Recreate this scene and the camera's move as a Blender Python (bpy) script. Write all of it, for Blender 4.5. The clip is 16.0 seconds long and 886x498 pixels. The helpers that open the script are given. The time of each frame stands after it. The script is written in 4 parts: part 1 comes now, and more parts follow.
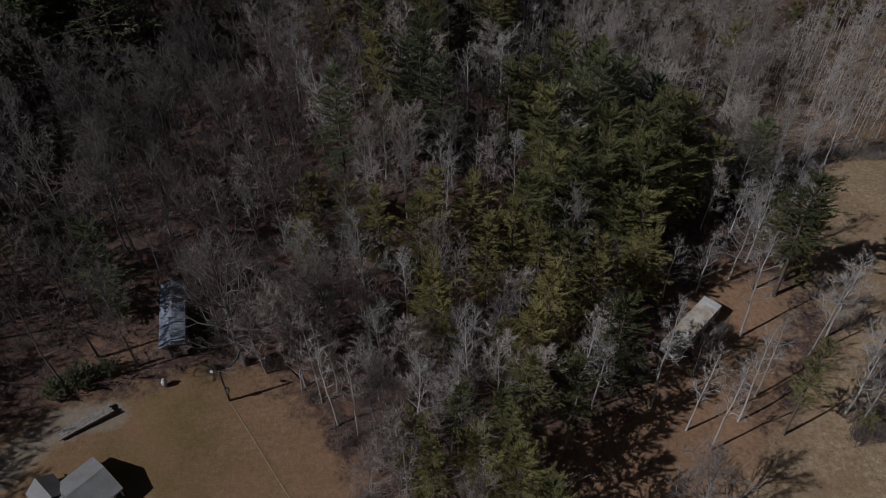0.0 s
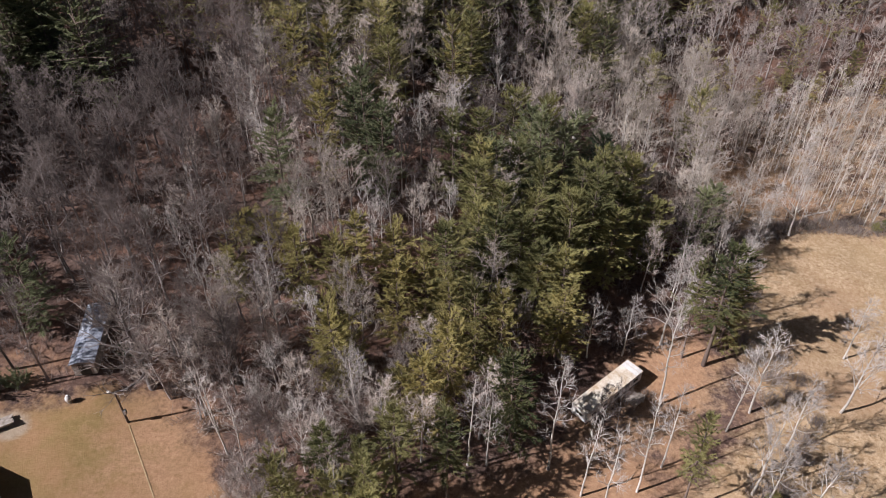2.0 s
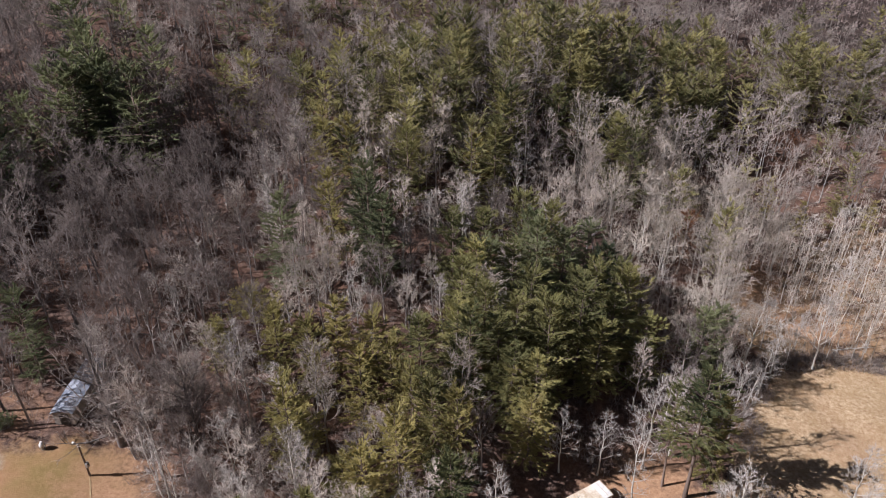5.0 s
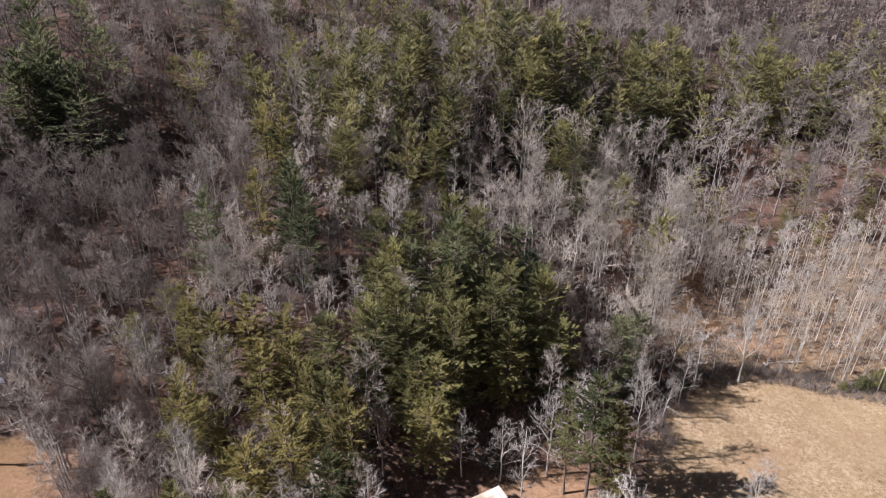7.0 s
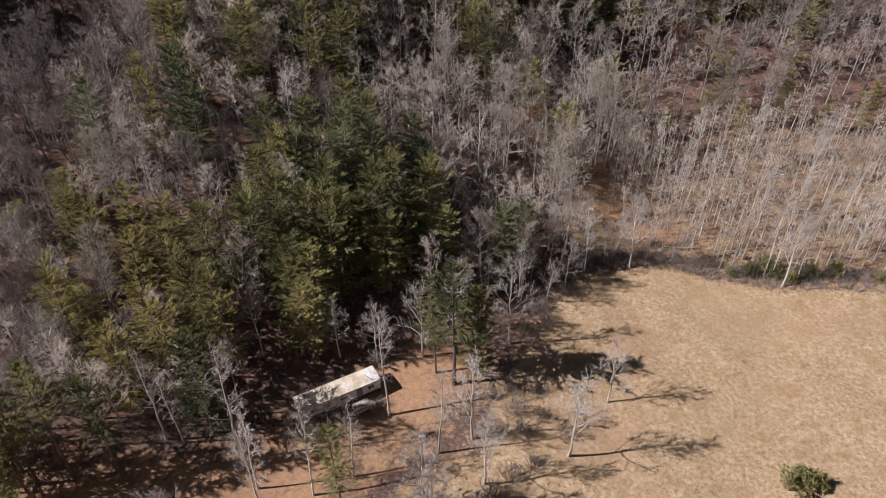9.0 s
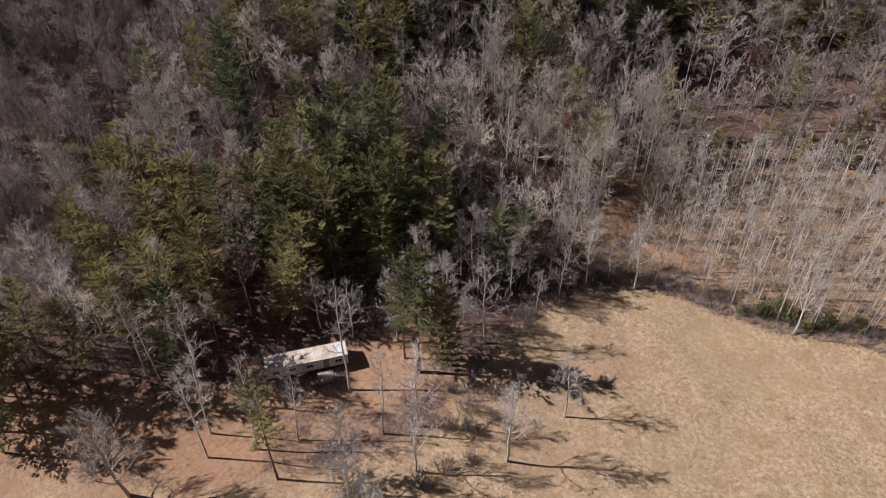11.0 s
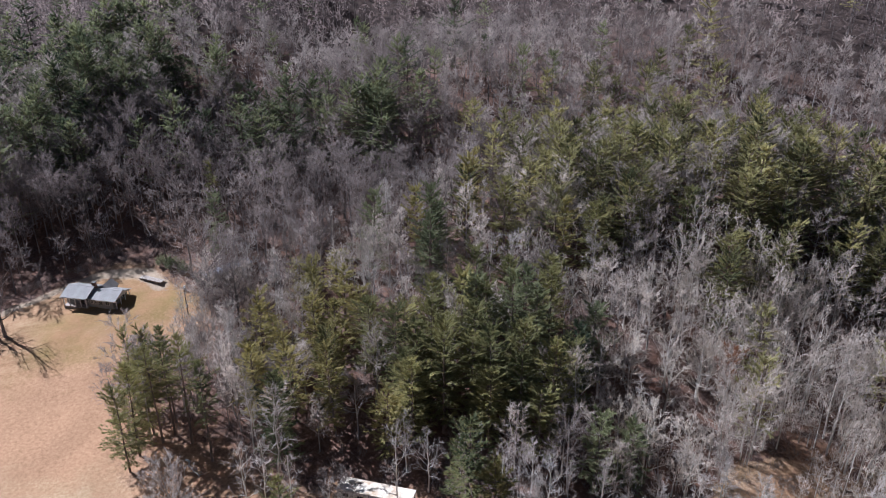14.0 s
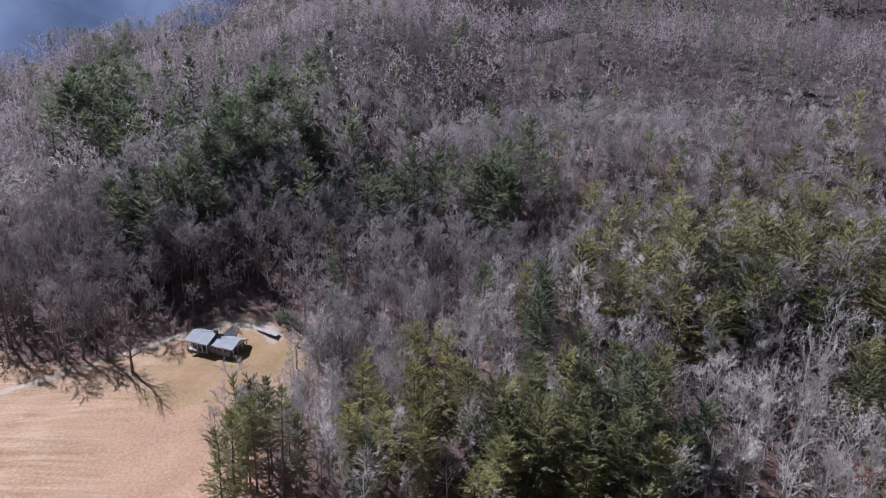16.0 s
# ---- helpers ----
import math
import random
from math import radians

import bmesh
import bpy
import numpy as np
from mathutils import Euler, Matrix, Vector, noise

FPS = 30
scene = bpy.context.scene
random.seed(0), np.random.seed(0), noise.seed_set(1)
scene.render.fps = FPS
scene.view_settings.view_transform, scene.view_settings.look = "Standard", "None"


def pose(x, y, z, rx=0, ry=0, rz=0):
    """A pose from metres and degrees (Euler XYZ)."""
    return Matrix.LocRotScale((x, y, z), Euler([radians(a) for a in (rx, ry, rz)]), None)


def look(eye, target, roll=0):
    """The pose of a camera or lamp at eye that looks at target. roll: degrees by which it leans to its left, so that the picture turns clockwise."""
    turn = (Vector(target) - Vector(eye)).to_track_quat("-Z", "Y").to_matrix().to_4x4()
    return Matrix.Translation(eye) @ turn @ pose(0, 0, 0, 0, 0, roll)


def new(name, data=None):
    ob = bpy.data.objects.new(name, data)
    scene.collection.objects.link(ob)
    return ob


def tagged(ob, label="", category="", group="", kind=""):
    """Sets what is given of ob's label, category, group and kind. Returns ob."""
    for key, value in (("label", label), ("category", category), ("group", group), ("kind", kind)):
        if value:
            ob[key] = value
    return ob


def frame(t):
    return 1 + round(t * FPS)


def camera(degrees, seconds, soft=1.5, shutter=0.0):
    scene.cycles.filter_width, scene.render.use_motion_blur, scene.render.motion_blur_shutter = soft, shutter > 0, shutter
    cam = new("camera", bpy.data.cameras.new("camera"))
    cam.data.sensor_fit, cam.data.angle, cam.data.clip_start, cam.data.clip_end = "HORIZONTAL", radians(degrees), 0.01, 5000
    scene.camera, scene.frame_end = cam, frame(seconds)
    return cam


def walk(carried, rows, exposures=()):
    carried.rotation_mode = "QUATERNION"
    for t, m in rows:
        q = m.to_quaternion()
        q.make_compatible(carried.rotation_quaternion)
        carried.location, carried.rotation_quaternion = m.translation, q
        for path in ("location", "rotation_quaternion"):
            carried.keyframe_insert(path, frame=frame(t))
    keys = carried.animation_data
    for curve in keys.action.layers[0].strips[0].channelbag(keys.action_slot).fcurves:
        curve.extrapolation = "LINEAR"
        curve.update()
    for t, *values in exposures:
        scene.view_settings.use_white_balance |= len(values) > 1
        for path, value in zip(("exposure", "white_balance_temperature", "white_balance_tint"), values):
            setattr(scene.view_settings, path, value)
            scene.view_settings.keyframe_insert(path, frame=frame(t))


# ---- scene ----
cam = camera(63.4, 16.0, soft=1.0)
PATH = [
    (0, (0.004, -0.033, 75.057), (-0.014, 1.423, 73.686), -0.9),
    (0.5, (4.426, -0.104, 75.17), (4.375, 1.382, 73.832), -0.8),
    (1, (8.681, 0.041, 75.393), (8.608, 1.541, 74.072), -0.9),
    (1.5, (13.003, 0.183, 75.619), (12.901, 1.702, 74.322), -0.6),
    (2, (16.888, 0.322, 75.751), (16.716, 1.85, 74.472), -0.4),
    (2.5, (20.206, 0.502, 75.843), (20.012, 2.029, 74.567), 0.0),
    (3, (22.742, 0.766, 75.874), (22.493, 2.285, 74.598), -0.0),
    (3.5, (25.092, 1.112, 75.886), (24.753, 2.613, 74.608), -0.1),
    (4, (27.223, 1.542, 75.949), (26.843, 3.062, 74.706), 0.1),
    (4.5, (29.324, 1.862, 75.936), (28.883, 3.467, 74.827), 0.0),
    (4.7, (30.355, 2.07, 75.927), (29.898, 3.696, 74.856), -0.2),
    (6.8, (44.191, 5.387, 75.815), (43.656, 7.007, 74.771), -0.3),
    (7, (45.694, 5.766, 75.795), (45.163, 7.388, 74.751), -0.2),
    (7.5, (49.674, 6.803, 75.663), (49.155, 8.392, 74.564), -0.3),
    (8, (53.448, 7.959, 75.677), (52.969, 9.434, 74.414), -0.3),
    (8.5, (56.914, 9.218, 75.834), (56.443, 10.665, 74.536), -0.3),
    (8.7, (58.423, 9.752, 75.856), (57.95, 11.199, 74.557), -0.3),
    (10.8, (76.499, 15.621, 76.011), (75.845, 16.999, 74.717), -0.4),
    (11, (78.211, 16.303, 76.016), (77.418, 17.604, 74.719), -0.5),
    (11.5, (82.406, 18.347, 75.96), (81.431, 19.524, 74.67), -0.7),
    (12, (86.73, 20.652, 75.833), (85.558, 21.744, 74.637), -0.8),
    (12.5, (90.845, 23.326, 75.725), (89.574, 24.401, 74.617), -0.7),
    (13, (94.657, 26.335, 75.737), (93.313, 27.408, 74.716), -0.5),
    (13.5, (98.003, 29.454, 75.782), (96.519, 30.416, 74.846), -0.5),
    (14, (100.329, 31.947, 75.852), (98.739, 32.821, 75.01), -0.1),
    (14.5, (101.051, 32.932, 75.823), (99.399, 33.773, 75.073), -0.1),
    (15, (101.15, 33.104, 75.64), (99.448, 33.918, 74.977), 0.4),
    (15.5, (101.147, 33.149, 75.387), (99.393, 33.867, 74.747), 0.7),
    (16, (101.166, 33.254, 75.219), (99.37, 33.858, 74.578), 1.0),
]
EXPOSURES = [(0.0, -1.4, 5450, 13), (0.5, -0.43, 5500, 14), (1.0, 0.3, 5750, 16), (1.4, 0.43, 5900, 19), (4.0, 0.55, 5850, 19), (7.0, 0.69, 5750, 18), (8.5, 0.45, 5950, 19), (11.5, 0.26, 5800, 19), (12.5, 0.65, 5550, 17), (14.0, 0.97, 5200, 17), (16.0, 0.94, 4900, 18)]
walk(cam, [(t, look(eye, target, roll)) for t, eye, target, roll in PATH], EXPOSURES)

# ---- light ----
SUN_AZ, SUN_EL = math.atan2(-0.435, -0.9), radians(40)      # towards the sun
sun_way = Vector((math.cos(SUN_AZ) * math.cos(SUN_EL), math.sin(SUN_AZ) * math.cos(SUN_EL), math.sin(SUN_EL)))
world = bpy.data.worlds.new("sky")
scene.world = world
world.use_nodes = True
wn = world.node_tree.nodes
sky = wn.new("ShaderNodeTexSky")
sky.sky_type, sky.sun_disc = "NISHITA", False
sky.sun_elevation, sky.sun_rotation = SUN_EL, math.pi / 2 - SUN_AZ
world.node_tree.links.new(sky.outputs[0], wn["Background"].inputs[0])
wn["Background"].inputs[1].default_value = 0.014
sun = new("sun", bpy.data.lights.new("sun", "SUN"))
sun.data.energy, sun.data.angle, sun.data.color = 5.0, radians(0.55), (1.0, 0.96, 0.90)
sun.matrix_world = look(sun_way * 100, (0, 0, 0))


# ---- materials ----
def material(name, rough=0.9, metal=0.0):
    m = bpy.data.materials.new(name)
    m.use_nodes = True
    b = m.node_tree.nodes["Principled BSDF"]
    b.inputs["Roughness"].default_value, b.inputs["Metallic"].default_value = rough, metal
    b.inputs["Specular IOR Level"].default_value = 0.25
    return m, m.node_tree.nodes, m.node_tree.links, b


def noise_node(n, l, scale, detail=4.0, coords=None, rough=0.55):
    t = n.new("ShaderNodeTexNoise")
    t.inputs["Scale"].default_value, t.inputs["Detail"].default_value, t.inputs["Roughness"].default_value = scale, detail, rough
    if coords is not None:
        l.new(coords, t.inputs["Vector"])
    return t.outputs["Fac"]


def ramp(n, l, fac, stops):
    r = n.new("ShaderNodeValToRGB")
    e = r.color_ramp.elements
    while len(e) < len(stops):
        e.new(0.5)
    for k, (at, c) in enumerate(stops):
        e[k].position, e[k].color = at, (*c, 1) if len(c) == 3 else c
    l.new(fac, r.inputs[0])
    return r.outputs[0]


def sums(n, l, op, a, b):
    m = n.new("ShaderNodeMath")
    m.operation = op
    for k, v in enumerate((a, b)):
        if isinstance(v, (int, float)):
            m.inputs[k].default_value = v
        else:
            l.new(v, m.inputs[k])
    return m.outputs[0]


def blend(n, l, fac, a, b, how="MIX"):
    m = n.new("ShaderNodeMix")
    m.data_type, m.blend_type = "RGBA", how
    for k, v in ((0, fac), (6, a), (7, b)):
        if isinstance(v, (int, float)):
            m.inputs[k].default_value = v
        elif isinstance(v, tuple):
            m.inputs[k].default_value = (*v, 1)
        else:
            l.new(v, m.inputs[k])
    return m.outputs[2]


def bump(n, l, b, height, strength, distance):
    m = n.new("ShaderNodeBump")
    m.inputs["Strength"].default_value, m.inputs["Distance"].default_value = strength, distance
    l.new(height, m.inputs["Height"])
    l.new(m.outputs[0], b.inputs["Normal"])


def plant_material(name, dark, light, leaf=0.0, patch=0.16, contrast=(0.15, 0.95), shares=(0.28, 0.52, 0.24)):
    """Bark or foliage whose tone differs from plant to plant and from piece to piece."""
    m, n, l, b = material(name, 0.85 if leaf else 0.95)
    place = n.new("ShaderNodeNewGeometry")
    tone = n.new("ShaderNodeAttribute")
    tone.attribute_name = "tone"
    each = sums(n, l, "FRACT", sums(n, l, "ADD", n.new("ShaderNodeObjectInfo").outputs["Random"], tone.outputs["Fac"]), 0.0)
    wide = noise_node(n, l, patch, 1.0, place.outputs["Position"])
    wide = ramp(n, l, wide, [(0.36, (0, 0, 0)), (0.64, (1, 1, 1))])
    fine = place.outputs["Random Per Island"]
    mix = sums(n, l, "ADD", sums(n, l, "MULTIPLY", wide, shares[0]), sums(n, l, "ADD", sums(n, l, "MULTIPLY", each, shares[1]), sums(n, l, "MULTIPLY", fine, shares[2])))
    colour = ramp(n, l, mix, [(contrast[0], dark), (contrast[1], light)])
    l.new(colour, b.inputs["Base Color"])
    if leaf:
        t = n.new("ShaderNodeBsdfTranslucent")
        l.new(colour, t.inputs[0])
        mx = n.new("ShaderNodeMixShader")
        mx.inputs[0].default_value = leaf
        l.new(b.outputs[0], mx.inputs[1])
        l.new(t.outputs[0], mx.inputs[2])
        l.new(mx.outputs[0], n["Material Output"].inputs[0])
    return m


def plain_material(name, dark, light, rough=0.7, metal=0.0, scale=2.0, relief=0.0):
    m, n, l, b = material(name, rough, metal)
    co = n.new("ShaderNodeTexCoord").outputs["Object"]
    f = sums(n, l, "ADD", sums(n, l, "MULTIPLY", noise_node(n, l, scale, 5.0, co), 0.65), sums(n, l, "MULTIPLY", noise_node(n, l, scale * 9, 3.0, co), 0.35))
    l.new(ramp(n, l, f, [(0.35, dark), (0.65, light)]), b.inputs["Base Color"])
    if relief:
        bump(n, l, b, f, 0.6, relief)
    return m


bark_grey = plant_material("bark_grey", (0.16, 0.14, 0.125), (0.46, 0.415, 0.38))
bark_dark = plant_material("bark_dark", (0.10, 0.085, 0.078), (0.28, 0.245, 0.22))
bark_pale = plant_material("bark_pale", (0.36, 0.325, 0.28), (0.66, 0.61, 0.54))
bark_pine = plant_material("bark_pine", (0.10, 0.075, 0.06), (0.24, 0.18, 0.145))
twigs_grey = plant_material("twigs_grey", (0.17, 0.138, 0.123), (0.62, 0.535, 0.465), leaf=0.4)
twigs_pale = plant_material("twigs_pale", (0.30, 0.265, 0.235), (0.60, 0.54, 0.48), leaf=0.10)
twigs_bright = plant_material("twigs_bright", (0.21, 0.172, 0.15), (0.62, 0.53, 0.465), leaf=0.3)
# brown twigs darkened further, with the hollow's shade in the tone
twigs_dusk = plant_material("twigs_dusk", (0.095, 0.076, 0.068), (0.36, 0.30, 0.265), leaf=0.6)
twigs_beige = plant_material("twigs_beige", (0.32, 0.27, 0.222), (0.78, 0.68, 0.585), leaf=0.35)
# twig tone for the far woods alone, set in place of haze
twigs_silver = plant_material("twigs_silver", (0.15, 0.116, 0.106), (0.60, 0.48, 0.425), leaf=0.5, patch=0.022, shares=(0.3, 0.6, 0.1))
twigs_brown = plant_material("twigs_brown", (0.125, 0.098, 0.085), (0.42, 0.35, 0.302), leaf=0.25)
# dark twig tone that paints the shade of the slope behind the house
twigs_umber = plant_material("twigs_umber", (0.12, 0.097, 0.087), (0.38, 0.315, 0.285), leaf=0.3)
twigs_sand = plant_material("twigs_sand", (0.40, 0.34, 0.275), (0.76, 0.67, 0.56), leaf=0.35)
needles = plant_material("needles", (0.06, 0.075, 0.034), (0.43, 0.385, 0.15), leaf=0.45, contrast=(0.08, 0.95), shares=(0.22, 0.58, 0.26))
needles_olive = plant_material("needles_olive", (0.10, 0.098, 0.038), (0.50, 0.42, 0.155), leaf=0.45, contrast=(0.08, 0.95), shares=(0.22, 0.58, 0.26))
needles_dark = plant_material("needles_dark", (0.035, 0.052, 0.030), (0.36, 0.37, 0.185), leaf=0.45, contrast=(0.1, 1.0), shares=(0.22, 0.58, 0.26))
needles_mid = plant_material("needles_mid", (0.068, 0.078, 0.036), (0.52, 0.46, 0.195), leaf=0.45, contrast=(0.1, 1.0), shares=(0.22, 0.58, 0.26))
dry_leaves = plant_material("dry_leaves", (0.16, 0.07, 0.035), (0.30, 0.15, 0.08), leaf=0.45)
straw = plant_material("straw", (0.30, 0.21, 0.11), (0.52, 0.40, 0.23), leaf=0.45)

# the ground: straw meadow, leaf litter, bare reddish soil and gravel by zone
ground_mat, gn, gl, gb = material("ground", 1.0)
gb.inputs["Specular IOR Level"].default_value = 0.05
gp = gn.new("ShaderNodeNewGeometry").outputs["Position"]


def zone(name):
    a = gn.new("ShaderNodeAttribute")
    a.attribute_name = name
    return a.outputs["Fac"]


n_big, n_mid = noise_node(gn, gl, 0.045, 3.0, gp), noise_node(gn, gl, 0.35, 5.0, gp, 0.62)
n_fine, n_tiny = noise_node(gn, gl, 1.9, 6.0, gp, 0.7), noise_node(gn, gl, 7.0, 4.0, gp, 0.7)
clump = sums(gn, gl, "ADD", sums(gn, gl, "MULTIPLY", n_fine, 0.6), sums(gn, gl, "MULTIPLY", n_tiny, 0.4))
meadow = ramp(gn, gl, clump, [(0.36, (0.22, 0.135, 0.07)), (0.5, (0.42, 0.295, 0.172)), (0.64, (0.63, 0.485, 0.32))])
meadow = blend(gn, gl, ramp(gn, gl, n_mid, [(0.45, (0, 0, 0)), (0.66, (0.6, 0.6, 0.6))]), meadow, (0.31, 0.20, 0.10))
meadow = blend(gn, gl, ramp(gn, gl, n_big, [(0.5, (0, 0, 0)), (0.7, (0.5, 0.5, 0.5))]), meadow, (0.40, 0.29, 0.16))
litter = ramp(gn, gl, clump, [(0.33, (0.034, 0.022, 0.018)), (0.5, (0.115, 0.076, 0.06)), (0.66, (0.27, 0.185, 0.145))])
litter = blend(gn, gl, ramp(gn, gl, n_mid, [(0.4, (0, 0, 0)), (0.7, (0.6, 0.6, 0.6))]), litter, (0.22, 0.115, 0.072))
# far litter greyed and darkened: shade between distant crowns put into the colour
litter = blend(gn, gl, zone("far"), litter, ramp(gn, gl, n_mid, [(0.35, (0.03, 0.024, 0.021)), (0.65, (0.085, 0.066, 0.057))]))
soil = ramp(gn, gl, clump, [(0.33, (0.24, 0.133, 0.072)), (0.66, (0.48, 0.295, 0.172))])
gravel = ramp(gn, gl, clump, [(0.3, (0.28, 0.205, 0.135)), (0.7, (0.46, 0.365, 0.26))])
ragged = sums(gn, gl, "MULTIPLY", sums(gn, gl, "SUBTRACT", sums(gn, gl, "ADD", n_mid, sums(gn, gl, "MULTIPLY", n_fine, 0.5)), 0.75), 7.0)
edge = sums(gn, gl, "ADD", zone("open"), ragged)
edge = ramp(gn, gl, sums(gn, gl, "ADD", sums(gn, gl, "MULTIPLY", edge, 0.2), 0.5), [(0.25, (0, 0, 0)), (0.75, (1, 1, 1))])
rough_soil = ramp(gn, gl, sums(gn, gl, "ADD", zone("soil"), sums(gn, gl, "MULTIPLY", ragged, 0.12)), [(0.3, (0, 0, 0)), (0.75, (1, 1, 1))])
rough_gravel = ramp(gn, gl, sums(gn, gl, "ADD", zone("gravel"), sums(gn, gl, "MULTIPLY", ragged, 0.1)), [(0.35, (0, 0, 0)), (0.65, (1, 1, 1))])
n_patch = ramp(gn, gl, noise_node(gn, gl, 0.13, 4.0, gp, 0.6), [(0.38, (0, 0, 0)), (0.62, (1, 1, 1))])
yard = blend(gn, gl, n_patch, blend(gn, gl, clump, (0.13, 0.085, 0.03), (0.33, 0.235, 0.095)), blend(gn, gl, clump, (0.22, 0.11, 0.05), (0.45, 0.28, 0.15)))
stretch = gn.new("ShaderNodeMapping")
stretch.vector_type = "TEXTURE"
stretch.inputs["Rotation"].default_value, stretch.inputs["Scale"].default_value = (0, 0, radians(72)), (18, 1.3, 1)
gl.new(gp, stretch.inputs["Vector"])
swath = noise_node(gn, gl, 1.0, 4.0, stretch.outputs[0], 0.6)
hay = ramp(gn, gl, sums(gn, gl, "ADD", sums(gn, gl, "MULTIPLY", swath, 0.42), sums(gn, gl, "MULTIPLY", clump, 0.58)), [(0.38, (0.22, 0.117, 0.06)), (0.5, (0.325, 0.198, 0.108)), (0.62, (0.44, 0.305, 0.18))])
meadow = blend(gn, gl, zone("hay"), meadow, hay)
meadow = blend(gn, gl, zone("yard"), meadow, yard)
meadow = blend(gn, gl, ramp(gn, gl, noise_node(gn, gl, 0.085, 5.0, gp, 0.6), [(0.5, (0, 0, 0)), (0.68, (0.5, 0.5, 0.5))]), meadow, (0.36, 0.225, 0.135))
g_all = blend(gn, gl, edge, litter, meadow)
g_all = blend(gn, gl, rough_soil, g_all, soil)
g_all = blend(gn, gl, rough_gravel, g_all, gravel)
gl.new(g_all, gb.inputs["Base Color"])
bump(gn, gl, gb, clump, 0.5, 0.22)

paint_white = plain_material("weathered_white_paint", (0.50, 0.47, 0.42), (0.80, 0.78, 0.74), 0.6, 0, 0.8)
paint_cream = plain_material("grey_siding", (0.16, 0.155, 0.15), (0.27, 0.26, 0.25), 0.6, 0, 0.6)
roof_stained = plain_material("stained_trailer_roof", (0.42, 0.30, 0.18), (0.82, 0.77, 0.66), 0.7, 0, 0.55, 0.01)
roof_metal = plain_material("grey_metal_roof", (0.25, 0.235, 0.215), (0.35, 0.33, 0.305), 0.75, 0.0, 0.5)
roof_blue = plain_material("blue_grey_sheet_metal", (0.18, 0.20, 0.25), (0.50, 0.52, 0.56), 0.5, 0.1, 0.45)
dark_trim = plain_material("dark_brown_trim", (0.03, 0.025, 0.02), (0.07, 0.06, 0.05), 0.6)
brick_red = plain_material("brick", (0.10, 0.06, 0.05), (0.22, 0.12, 0.09), 0.9, 0, 6)
wood_grey = plain_material("weathered_wood", (0.22, 0.18, 0.14), (0.46, 0.40, 0.34), 0.85, 0, 3, 0.005)
wood_pole = plain_material("creosoted_wood", (0.10, 0.07, 0.05), (0.20, 0.15, 0.11), 0.9, 0, 3)
steel = plain_material("dull_steel", (0.25, 0.25, 0.25), (0.5, 0.5, 0.5), 0.45, 0.7, 3)
rubber = plain_material("black_rubber", (0.015, 0.015, 0.015), (0.04, 0.04, 0.04), 0.9)
glass, _n, _l, _b = material("window_glass", 0.08)
_b.inputs["Base Color"].default_value = (0.02, 0.025, 0.03, 1)
_b.inputs["Specular IOR Level"].default_value = 0.6

# ---- the lie of the land ----
# bumps of the land: x, y, reach, height
HILLS = [(-12, 85, 24, 5.5), (-14, 112, 26, -2.7), (15, 125, 28, 5.4), (-40, 60, 22, 3.2), (-60, 80, 32, -9.5), (-34, 40, 20, 1.5),
         (0, 45, 25, -2.1), (-60, 125, 40, 8.6), (-105, 95, 50, 13.3), (10, 180, 55, -3.1), (-60, 0, 30, -5.4), (-25, 60, 18, -2.3),
         (60, 130, 30, -4.6), (31, 58, 9, -1.1), (11, 149, 17, 9.0), (-13, 117, 11, 4.5)]
MOUNTAINS = [(-270, -75, 65, -20), (700, 900, 300, 90), (-70, 200, 65, -4.5), (-150, 140, 75, -20.7), (-180, 40, 70, 22.2), (-260, 120, 90, 26.3), (-130, 260, 95, 27.2), (0, 300, 100, 3.0),
         (-330, 260, 130, 12.3), (-420, 60, 130, 8.3), (-400, 450, 200, -21.2), (0, 520, 200, 5.7), (150, 380, 150, -3.8), (60, 70, 60, -4.2),
         (-720, 390, 200, 170), (-500, 800, 320, 194.2), (100, 900, 260, 103.6)]


# spurs and gullies: from x, y to x, y, reach, height
SPURS = [(-185, 200, -60, 232, 32, 12), (-180, 198, -95, 140, 26, 5), (-300, 255, -90, 330, 34, -20), (-340, 425, -195, 372, 24, 20), (-190, 480, -90, 400, 30, -14), (-430, 330, -330, 425, 30, 14),
         (-260, 185, -135, 140, 20, -10), (-135, 140, -95, 88, 16, -6), (-330, 120, -190, 70, 26, 10), (-300, 60, -150, 25, 20, -7), (-390, 0, -215, -30, 24, 8), (-420, 190, -300, 190, 26, 12)]


def ridge(x, y, ax, ay, bx, by, reach, height):
    dx, dy = bx - ax, by - ay
    s = np.clip(((x - ax) * dx + (y - ay) * dy) / (dx * dx + dy * dy), 0, 1)
    return height * np.exp(-((x - ax - s * dx) ** 2 + (y - ay - s * dy) ** 2) / (2 * reach * reach))


def land(x, y):
    """Height of the ground."""
    x, y = np.asarray(x, float), np.asarray(y, float)
    z = 3.5 + sum(a * np.exp(-((x - hx) ** 2 + (y - hy) ** 2) / (2 * r * r)) for hx, hy, r, a in HILLS + MOUNTAINS)
    far = np.clip((np.hypot(x - 20, y - 60) - 130) / 250, 0, 1)
    spur = np.sin(x * 0.021 + y * 0.034 + 1.2 * np.sin(y * 0.011)) + 0.6 * np.sin(x * 0.043 - y * 0.025 + 2.0)
    small = np.sin(x * 0.31 + 1.7 * np.sin(y * 0.23)) * np.sin(y * 0.27 + 1.3 * np.sin(x * 0.19))
    z = z + sum(ridge(x, y, *line) for line in SPURS)
    return z + far * spur * (6.5 + 4 * np.clip((np.hypot(x - 20, y - 60) - 260) / 200, 0, 1)) + small * 0.22


